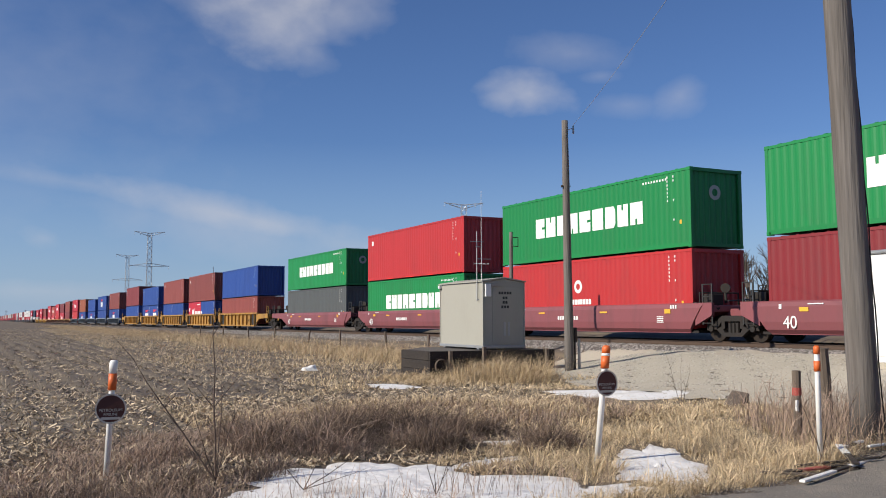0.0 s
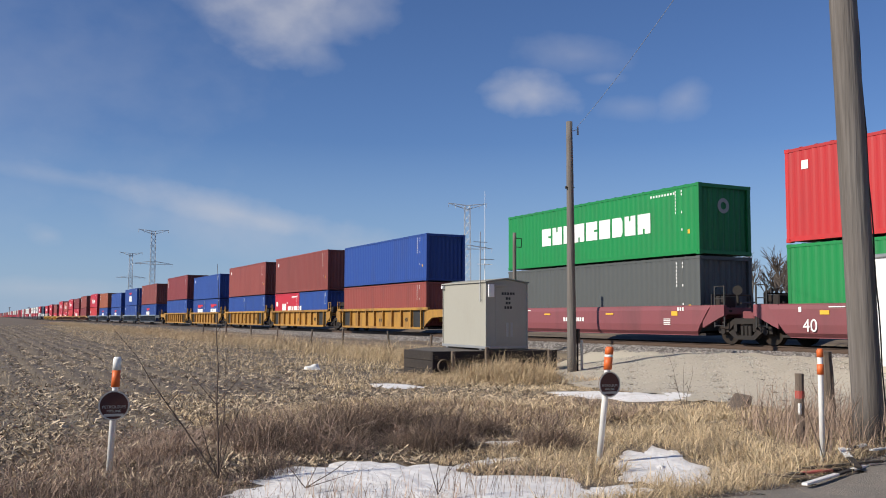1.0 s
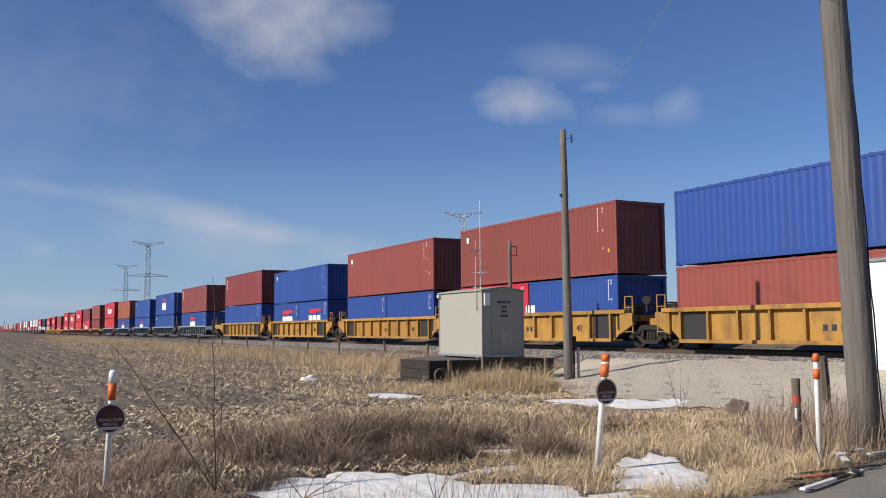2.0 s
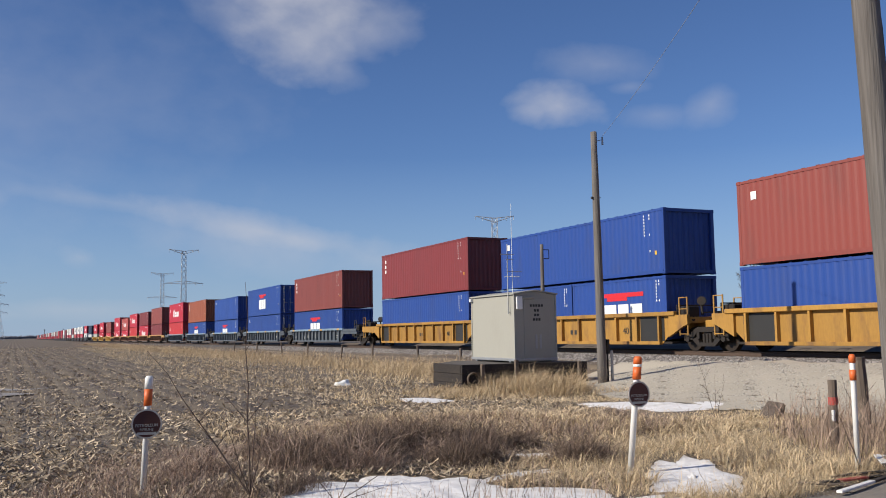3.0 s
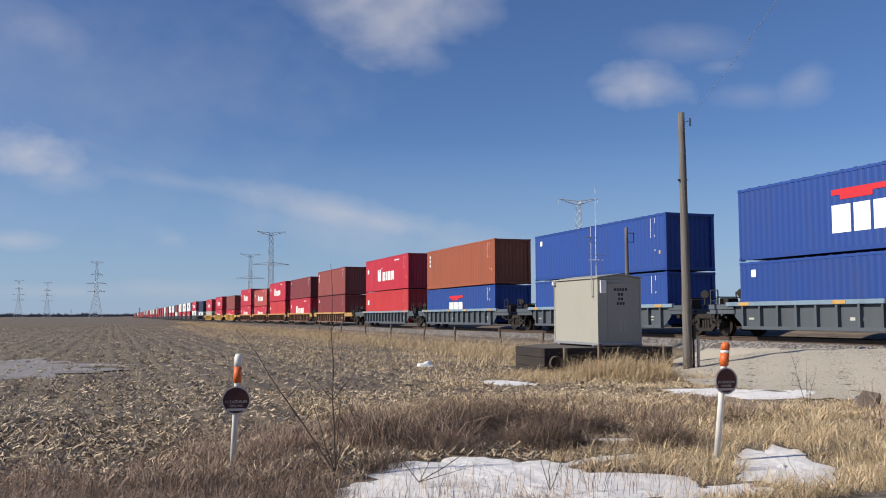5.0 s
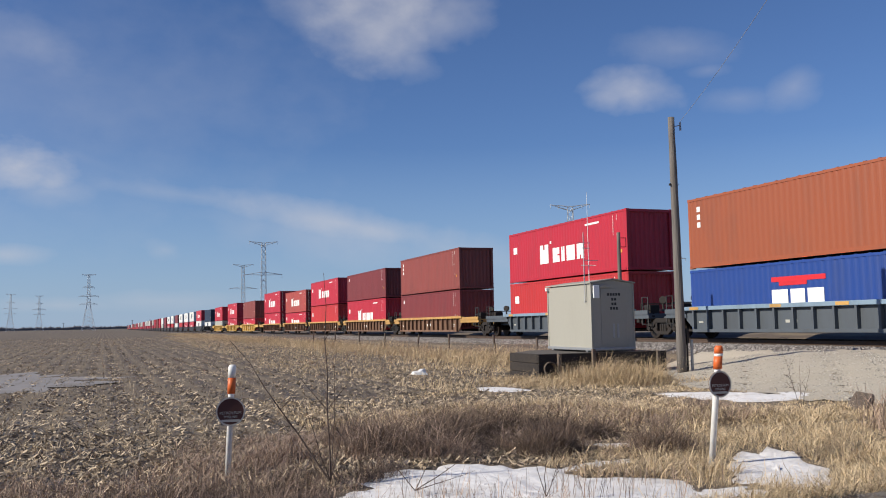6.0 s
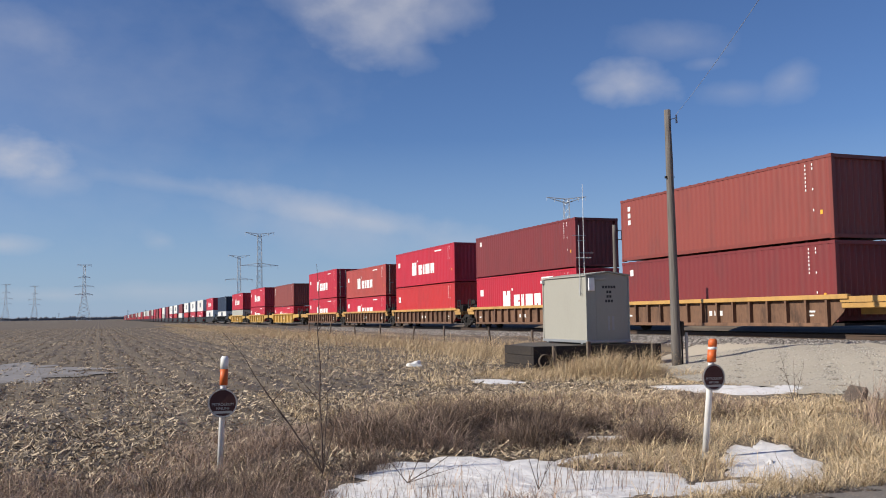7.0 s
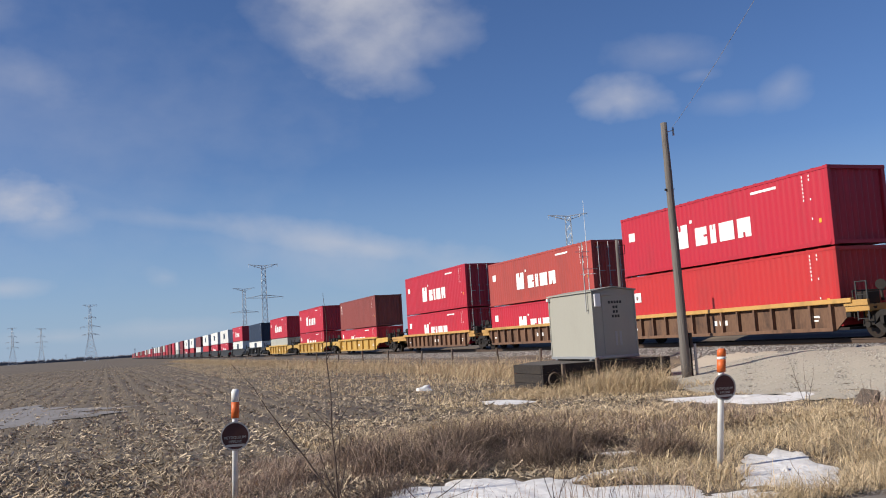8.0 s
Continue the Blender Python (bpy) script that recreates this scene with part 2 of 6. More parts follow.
MAT = {
    "green": paint("container_green", (0.006, 0.20, 0.050), 0.10, 0.25),
    "red": paint("container_red", (0.446, 0.026, 0.027), 0.12, 0.25),
    "bright_red": paint("container_bright_red", (0.446, 0.018, 0.037), 0.10, 0.25),
    "faded_red": paint("container_faded_red", (0.407, 0.065, 0.050), 0.10, 0.4),
    "dark_red": paint("container_dark_red", (0.20, 0.018, 0.022), 0.12, 0.3),
    "maroon": paint("container_maroon", (0.19, 0.030, 0.030), 0.12, 0.3),
    "brown": paint("container_brown", (0.225, 0.050, 0.038), 0.12, 0.35),
    "orange_brown": paint("container_orange_brown", (0.32, 0.085, 0.035), 0.10, 0.3),
    "blue": paint("container_blue", (0.016, 0.055, 0.25), 0.12, 0.3),
    "navy": paint("container_navy", (0.015, 0.028, 0.060), 0.15, 0.3),
    "slate": paint("container_slate", (0.085, 0.092, 0.090), 0.1, 0.3),
    "white_box": paint("container_white", (0.72, 0.72, 0.69), 0.08, 0.25),
    "grey_box": paint("container_grey", (0.42, 0.42, 0.38), 0.1, 0.25),
    "wagon_plum": paint("wagon_plum", (0.215, 0.066, 0.075), 0.08, 0.4),
    "wagon_yellow": material("wagon_yellow", (0.36, 0.190, 0.036), 0.65, 0, 16, 0.22, 1.6, 0.85, (0.13, 0.065, 0.032), 0.1, stretch=(1, 1, 0.35), per_piece=0.14),
    "wagon_bright": paint("wagon_bright_yellow", (0.50, 0.31, 0.075), 0.14, 0.5),
    "wagon_grey": paint("wagon_grey", (0.082, 0.096, 0.112), 0.1, 0.6),
    "wagon_rust": material("wagon_rust", (0.165, 0.088, 0.052), 0.8, 0, 14, 0.35, 2.2, 0.9, (0.045, 0.026, 0.020), 0.25, stretch=(1, 1, 0.4), per_piece=0.2),
    "chord_yellow": paint("chord_yellow", (0.50, 0.29, 0.09), 0.1, 0.6),
    "chord_grey": paint("chord_grey", (0.20, 0.28, 0.36), 0.1, 0.5),
    "wagon_panel": paint("wagon_dark_panel", (0.028, 0.027, 0.026), 0.1, 0.4),
    "undergear": material("undergear", (0.022, 0.018, 0.016), 0.75, 0.2, 20, 0.3, 2, 0.5, (0.05, 0.03, 0.02), 0.2),
    "wheel_steel": material("wheel_steel", (0.05, 0.038, 0.03), 0.5, 0.6, 20, 0.2),
    "letter_white": material("letter_white", (0.80, 0.80, 0.78), 0.55, 0, 18, 0.05, 1.5, 0.15),
    "letter_red": material("letter_red", (0.60, 0.02, 0.03), 0.5, 0, 18, 0.05),
    "letter_yellow": material("letter_yellow", (0.75, 0.42, 0.04), 0.5, 0, 18, 0.05),
    "letter_black": material("letter_black", (0.03, 0.03, 0.03), 0.6, 0, 18, 0.05),
    "steel_grey": material("galvanised_steel", (0.36, 0.37, 0.38), 0.5, 0.5, 30, 0.12, 2, 0.2),
    # pale bluish base carries the haze in front of the far towers
    "hazed_tower_steel": material("hazed_tower_steel", (0.46, 0.49, 0.53), 0.6, 0.3, 4, 0.1),
    "rail_steel": material("rail_steel", (0.085, 0.055, 0.04), 0.65, 0.15, 10, 0.2),
    "pole_wood": material("weathered_pole_wood", (0.150, 0.134, 0.122), 0.9, 0, 24, 0.62, 4.0, 0.75, (0.075, 0.062, 0.052), 1.0, stretch=(1, 1, 0.05)),
    "dark_wood": material("creosoted_timber", (0.028, 0.022, 0.019), 0.9, 0, 22, 0.5, 2, 0.5, (0.055, 0.043, 0.033), 0.6, stretch=(0.3, 0.3, 1)),
    "post_wood": material("grey_post_wood", (0.15, 0.115, 0.09), 0.9, 0, 26, 0.4, 3, 0.5, (0.05, 0.04, 0.03), 0.7, stretch=(1, 1, 0.1)),
    "hut_paint": material("hut_grey_paint", (0.345, 0.335, 0.29), 0.7, 0.0, 30, 0.05, 0.9, 0.28, (0.28, 0.265, 0.22), 0.05, stretch=(1, 1, 0.35)),
    "white_paint": material("white_cabinet_paint", (0.78, 0.78, 0.77), 0.5, 0, 25, 0.05, 1, 0.15, (0.55, 0.54, 0.5)),
    "marker_white": material("marker_white_plastic", (0.80, 0.79, 0.76), 0.5, 0, 20, 0.06, 4, 0.3, (0.5, 0.46, 0.4)),
    "marker_orange": material("marker_orange", (0.66, 0.13, 0.025), 0.5, 0, 20, 0.08, 4, 0.25, (0.5, 0.16, 0.07)),
    "sign_brown": material("sign_brown", (0.095, 0.036, 0.028), 0.85, 0, 20, 0.1, 5, 0.3),
    "sign_edge": material("sign_edge", (0.50, 0.46, 0.41), 0.5, 0, 20, 0.1, 5, 0.3),
    "snow": material("old_snow", (0.76, 0.745, 0.735), 0.8, 0, 11, 0.20, 1.7, 0.75, (0.55, 0.51, 0.46), 1.0),
    # darker than the loose pieces: shade beneath the wagons is in this colour
    "ballast": material("shaded_ballast_stone", (0.095, 0.084, 0.075), 0.9, 0, 30, 0.35, 0.7, 0.4, (0.12, 0.105, 0.09), 0.8),
    "stone": material("ballast_piece", (0.24, 0.22, 0.205), 0.9, 0, 30, 0.2, 3, 0.3, None, 0.4, per_piece=0.5, island=True),
    "gravel_piece": material("gravel_piece", (0.40, 0.37, 0.32), 0.9, 0, 30, 0.2, 3, 0.3, None, 0.4, per_piece=0.35, island=True),
    "asphalt": material("worn_asphalt", (0.20, 0.178, 0.152), 0.95, 0, 45, 0.5, 1.6, 0.6, (0.29, 0.25, 0.205), 0.9),
    "twig": material("twig_bark", (0.085, 0.058, 0.045), 0.9, 0, 30, 0.3, 3, 0.3, None, 0.3),
    "tree_bark": material("bare_tree_bark", (0.10, 0.08, 0.066), 0.9, 0, 8, 0.3, 1, 0.3),
    # blue-grey base: the distance haze over the woods is mixed into the colour
    "hazed_far_wood": material("hazed_far_wood", (0.12, 0.125, 0.14), 0.95, 0, 0.05, 0.4, 0.01, 0.3),
    "straw": material("straw", (0.60, 0.465, 0.295), 0.85, 0, 5, 0.12, 0.25, 0.5, (0.27, 0.185, 0.095), 0, per_piece=0.45, island=True),
    "gold_grass": material("golden_grass", (0.52, 0.395, 0.245), 0.85, 0, 5, 0.12, 0.15, 0.5, (0.24, 0.155, 0.07), 0, per_piece=0.4, island=True),
    "dark_weed": material("dark_brown_weed", (0.170, 0.120, 0.090), 0.9, 0, 5, 0.15, 0.5, 0.5, (0.085, 0.055, 0.04), 0, per_piece=0.5, island=True),
    "weed": material("brown_weed", (0.36, 0.262, 0.200), 0.9, 0, 5, 0.15, 0.5, 0.5, (0.13, 0.085, 0.058), 0, per_piece=0.5, island=True),
    "stubble": material("corn_stubble", (0.43, 0.345, 0.245), 0.9, 0, 5, 0.15, 0.2, 0.55, (0.19, 0.145, 0.105), 0, per_piece=0.75, island=True),
    "ice": material("puddle_ice", (0.27, 0.25, 0.235), 0.7, 0, 3, 0.25, 0.5, 0.8, (0.17, 0.145, 0.115), 0.15),
}


# ---- mesh helpers ----
def finish(name, bm, smooth=False):
    bm.normal_update()
    me = bpy.data.meshes.new(name)
    bm.to_mesh(me)
    bm.free()
    if smooth:
        for p in me.polygons:
            p.use_smooth = True
    return me


def use(name, me, mat, parent=None, label="", at=None):
    """One object on a mesh that others may share, with its own paint."""
    ob = new(name, me)
    if not me.materials:
        me.materials.append(mat)
    if me.materials[0] != mat:
        ob.material_slots[0].link = "OBJECT"
        ob.material_slots[0].material = mat
    if parent:
        ob.parent = parent
    if at is not None:
        ob.matrix_basis = at if isinstance(at, Matrix) else Matrix.Translation(at)
    if label:
        ob["label"] = label
    return ob


def part(name, bm, mat, parent, label="", smooth=False, at=None):
    return use(name, finish(name, bm, smooth), mat, parent, label, at)


def thing(name, at, label, category, group="", kind=""):
    e = new(name)
    e.empty_display_size = 0.2
    e.matrix_basis = at if isinstance(at, Matrix) else Matrix.Translation(at)
    return tagged(e, label, category, group, kind)


def box(bm, x0, x1, y0, y1, z0, z1, bevel=0.0, m=None):
    vs = [bm.verts.new((x, y, z)) for x in (x0, x1) for y in (y0, y1) for z in (z0, z1)]
    fs = [bm.faces.new([vs[i] for i in f]) for f in ((0, 1, 3, 2), (4, 6, 7, 5), (0, 4, 5, 1), (2, 3, 7, 6), (0, 2, 6, 4), (1, 5, 7, 3))]
    if bevel:
        es = list({e for f in fs for e in f.edges})
        r = bmesh.ops.bevel(bm, geom=es, offset=bevel, segments=1, affect="EDGES")
        vs = list({v for v in vs if v.is_valid} | set(r["verts"]))
    if m is not None:
        for v in vs:
            v.co = m @ v.co
    return bm


def bar(bm, a, b, r0, r1=None, sides=6, cap=True):
    """A round bar from a to b, tapering from r0 to r1."""
    a, b = Vector(a), Vector(b)
    r1 = r0 if r1 is None else r1
    q = (b - a).to_track_quat("Z", "Y")
    rings = []
    for p, r in ((a, r0), (b, r1)):
        rings.append([bm.verts.new(p + q @ Vector((r * math.cos(k * math.tau / sides), r * math.sin(k * math.tau / sides), 0))) for k in range(sides)])
    for k in range(sides):
        bm.faces.new((rings[0][k], rings[0][(k + 1) % sides], rings[1][(k + 1) % sides], rings[1][k]))
    if cap:
        bm.faces.new(rings[0][::-1])
        bm.faces.new(rings[1])
    return bm


def lathe(bm, rings, sides=16):
    """rings: (x, y, z, r) from the bottom up."""
    rows = [[bm.verts.new((x + r * math.cos(k * math.tau / sides), y + r * math.sin(k * math.tau / sides), z)) for k in range(sides)] for x, y, z, r in rings]
    for a, b in zip(rows, rows[1:]):
        for k in range(sides):
            bm.faces.new((a[k], a[(k + 1) % sides], b[(k + 1) % sides], b[k]))
    bm.faces.new(rows[0][::-1])
    bm.faces.new(rows[-1])
    return bm


def extrude_outline(bm, pts, x0, x1):
    """A plate whose outline (y, z) is extruded from x0 to x1."""
    a = [bm.verts.new((x0, y, z)) for y, z in pts]
    b = [bm.verts.new((x1, y, z)) for y, z in pts]
    bm.faces.new(a)
    bm.faces.new(b[::-1])
    n = len(pts)
    for i in range(n):
        bm.faces.new((a[i], b[i], b[(i + 1) % n], a[(i + 1) % n]))
    return bm


def mesh_arrays(name, verts, faces_per, mat):
    """One mesh of many small pieces. verts: (n, k, 3); faces_per: index tuples within a piece."""
    n, k, _ = verts.shape
    me = bpy.data.meshes.new(name)
    me.vertices.add(n * k)
    me.vertices.foreach_set("co", verts.reshape(-1).astype(np.float32))
    loops = np.concatenate([np.array(f) for f in faces_per])
    sizes = np.array([len(f) for f in faces_per])
    allv = (np.arange(n)[:, None] * k + loops[None, :]).reshape(-1)
    tot = np.tile(sizes, n)
    me.loops.add(len(allv))
    me.loops.foreach_set("vertex_index", allv.astype(np.int32))
    me.polygons.add(len(tot))
    start = np.concatenate([[0], np.cumsum(tot)[:-1]])
    me.polygons.foreach_set("loop_start", start.astype(np.int32))
    me.polygons.foreach_set("loop_total", tot.astype(np.int32))
    me.update(calc_edges=True)
    me.validate()
    me.materials.append(mat)
    return me


# ---- ground ----
TRACK_X, RAIL_Z = 21.97, 0.80
BEND, FALL = 0.0248, 0.002   # the railway bears a little to the west of north and falls away gently
RAILWAY = Matrix.Translation((TRACK_X, 25, RAIL_Z)) @ Matrix.Rotation(BEND, 4, "Z") @ Matrix.Rotation(-FALL, 4, "X") @ Matrix.Translation((-TRACK_X, -25, -RAIL_Z))


def west(y):
    """How far the railway and all that runs beside it have moved west at y."""
    return BEND * (np.asarray(y, float) - 25)


def smooth(t):
    t = np.clip(t, 0, 1)
    return t * t * (3 - 2 * t)


def gz(x, y):
    """Height of the ground."""
    x, y = np.asarray(x, float), np.asarray(y, float)
    q = x + west(y)
    # the 0.42 rise is an added bank hiding the sunlit field beneath the wagons
    bed = 0.5 * smooth((q - 17.2) / 2.2) + 0.42 * smooth((q - 25.2) / 1.8) * (1 - 0.45 * smooth((q - 29) / 6))
    bed = bed * np.clip(1 - FALL * (y - 25) / 0.5, 0, 1)
    pad = 0.60 * smooth((x - 12.4) / 6.0) * smooth((26.0 - y) / 5.0)
    ditch = -0.10 * np.exp(-((y - 8.6 + 0.12 * x) / 1.6) ** 2) * smooth((x + 3) / 3) * (1 - smooth((x - 7) / 3))
    wave = 0.035 * np.sin(x * 0.9 + 1.3 * np.sin(y * 0.37)) * np.sin(y * 0.71 + 0.5) * np.clip(1.5 - np.hypot(x - 5, y - 15) / 60, 0, 1) * (1 - np.exp(-(((x + 7.5) / 8) ** 2 + ((y - 31.5) / 8) ** 2) ** 2))
    return np.maximum(bed, pad) + ditch + wave


def ground_material():
    """Soil, paler along the old corn rows that run beside the railway."""
    m = material("field_soil", (0.098, 0.076, 0.060), 0.95, 0, 12, 0.5, 0.12, 0.55, (0.165, 0.130, 0.092), 0.9)
    t = m.node_tree
    b = t.nodes["Principled BSDF"]
    old = b.inputs["Base Color"].links[0].from_socket
    co = t.nodes.new("ShaderNodeTexCoord")
    sep = t.nodes.new("ShaderNodeSeparateXYZ")
    t.links.new(co.outputs["Object"], sep.inputs[0])
    wob = t.nodes.new("ShaderNodeTexNoise")
    wob.inputs["Scale"].default_value, wob.inputs["Detail"].default_value = 0.7, 6
    t.links.new(co.outputs["Object"], wob.inputs["Vector"])
    x = math_node(t, "MULTIPLY_ADD", wob.outputs["Fac"], 0.5, math_node(t, "MULTIPLY_ADD", sep.outputs["Y"], BEND, sep.outputs["X"]))
    s = math_node(t, "SINE", math_node(t, "MULTIPLY", x, math.tau / 0.76))
    f = math_node(t, "MULTIPLY", math_node(t, "MULTIPLY_ADD", s, 0.8, 0.55), math_node(t, "SUBTRACT", wob.outputs["Fac"], 0.12), clamp=True)
    mix = t.nodes.new("ShaderNodeMix")
    mix.data_type = "RGBA"
    t.links.new(f, mix.inputs["Factor"])
    t.links.new(old, mix.inputs["A"])
    mix.inputs["B"].default_value = (0.235, 0.185, 0.118, 1)
    t.links.new(mix.outputs["Result"], b.inputs["Base Color"])
    return m


def build_ground():
    def line(lo, hi, near_lo, near_hi, step):
        a = list(np.arange(near_lo, near_hi, step))
        d, v = step, near_hi
        while v < hi:
            a.append(v)
            d *= 1.22
            v += d
        a.append(hi)
        d, v = step, near_lo - step
        while v > lo:
            a.insert(0, v)
            d *= 1.22
            v -= d
        a.insert(0, lo)
        return np.array(a)
    xs, ys = line(-4000, 4000, -8, 28, 0.3), line(-4000, 4000, 4, 40, 0.3)
    X, Y = np.meshgrid(xs, ys)
    Z = gz(X, Y)
    V = np.stack([X, Y, Z], -1).reshape(-1, 3)
    nx, ny = len(xs), len(ys)
    F = [(j * nx + i, j * nx + i + 1, (j + 1) * nx + i + 1, (j + 1) * nx + i) for j in range(ny - 1) for i in range(nx - 1)]
    me = bpy.data.meshes.new("ground")
    me.from_pydata(V.tolist(), [], F)
    for p in me.polygons:
        p.use_smooth = True
    tagged(use("ground", me, ground_material()), "bare brown field soil with harvested corn stubble", "ground", kind="structure")


def sheet(name, xs, ys, lift, mat, label, category, keep=None, kind="structure", rough=0.0):
    """A layer lying on the ground, where keep(x, y) holds."""
    X, Y = np.meshgrid(xs, ys)
    Z = gz(X, Y) + lift(X, Y)
    bm = bmesh.new()
    grid = {}
    for j in range(len(ys)):
        for i in range(len(xs)):
            if keep is None or keep(X[j, i], Y[j, i]):
                z = Z[j, i] + (rough * noise.noise((X[j, i] * 3, Y[j, i] * 3, 0)) if rough else 0)
                grid[i, j] = bm.verts.new((X[j, i], Y[j, i], z))
    for (i, j) in list(grid):
        q = [(i, j), (i + 1, j), (i + 1, j + 1), (i, j + 1)]
        if all(k in grid for k in q):
            bm.faces.new([grid[k] for k in q])
    loose = [v for v in bm.verts if not v.link_faces]
    bmesh.ops.delete(bm, geom=loose, context="VERTS")
    ob = use(name, finish(name, bm, True), mat)
    return tagged(ob, label, category, kind=kind)


build_ground()
GRAVEL = material("pale_gravel", (0.44, 0.395, 0.32), 0.95, 0, 22, 0.28, 0.5, 0.4, (0.34, 0.30, 0.235), 0.8)
sheet("gravel_pad", np.arange(11.4, 20.2, 0.3), np.arange(-6, 27.1, 0.3), lambda x, y: 0.015 + 0.02 * np.sin(x * 5) * np.sin(y * 4), GRAVEL,
      "pale compacted gravel pad sloping up to the railway", "gravel",
      keep=lambda x, y: x > 12.2 + 0.5 * noise.noise((x, y * 0.6, 0)) + max(0, (y - 21.0) * 0.85))


def road_edge(x):
    return 4.72 + 0.262 * x


def shoulder(x, y):
    return y < road_edge(x) + 0.35 + 0.18 * noise.noise((x * 1.3, 0, 3)) and x < 19


sheet("road", np.arange(-14, 19.2, 0.25), np.arange(-9, 10.2, 0.25), lambda x, y: 0.03 + 0 * x, MAT["asphalt"], "worn grey asphalt road with gritty edge", "road", keep=shoulder)


# ---- railway ----
def build_track():
    L0, L1 = -40.0, 1500.0
    bm = bmesh.new()
    prof = [(18.55, 0.30), (19.15, 0.50), (19.75, 0.62), (24.15, 0.62), (24.9, 0.5), (25.6, 0.25)]
    ys = list(np.arange(L0, 80, 0.5)) + list(np.arange(80, L1, 20))
    rows = []
    for y in ys:
        rows.append([bm.verts.new((x + 0.10 * noise.noise((x, y * 0.8, 1)), y, z + (0.05 * noise.noise((x * 2, y * 1.4, 5)) if y < 80 else 0))) for x, z in prof])
    for a, b in zip(rows, rows[1:]):
        for i in range(len(prof) - 1):
            bm.faces.new((a[i], a[i + 1], b[i + 1], b[i]))
    bed = part("ballast_bed", bm, MAT["ballast"], None, at=RAILWAY)
    tagged(bed, "grey crushed stone ballast bed under the railway, coloured shade-dark", "ballast", kind="structure")
    track = thing("railway_track", RAILWAY, "rust-brown steel rails on dark timber sleepers in ballast", "railway track", kind="structure")
    for x in (TRACK_X - 0.7175, TRACK_X + 0.7175):
        bm = bmesh.new()
        pts = [(-0.075, -0.17), (0.075, -0.17), (0.075, -0.155), (0.012, -0.13), (0.012, -0.045), (0.036, -0.035), (0.036, 0), (-0.036, 0), (-0.036, -0.035), (-0.012, -0.045), (-0.012, -0.13), (-0.075, -0.155)]
        a = [bm.verts.new((x + p, L0, RAIL_Z + q)) for p, q in pts]
        b = [bm.verts.new((x + p, L1, RAIL_Z + q)) for p, q in pts]
        for i in range(len(pts)):
            bm.faces.new((a[i], a[(i + 1) % len(pts)], b[(i + 1) % len(pts)], b[i]))
        part("rail", bm, MAT["rail_steel"], track)
    bm = bmesh.new()
    box(bm, -1.3, 1.3, -0.115, 0.115, -0.17, 0.0, 0.012)
    me = finish("sleeper", bm)
    for k in range(110):
        use("sleeper", me, MAT["dark_wood"], track, at=pose(TRACK_X + random.uniform(-0.04, 0.04), 2 + k * 0.54, RAIL_Z - 0.165, 0, 0, random.uniform(-1, 1)))


build_track()


# ---- train ----
HALF = 1.19   # half width of a container


def wave_line(y0, y1, depth, pitch=0.278):
    out, y = [], y0
    while y < y1 - 0.02:
        for f, d in ((0.0, 0), (0.26, 0), (0.5, depth), (0.76, depth)):
            if y + f * pitch < y1:
                out.append((y + f * pitch, d))
        y += pitch
    out.append((y1, 0))
    return out


MESHES = {}


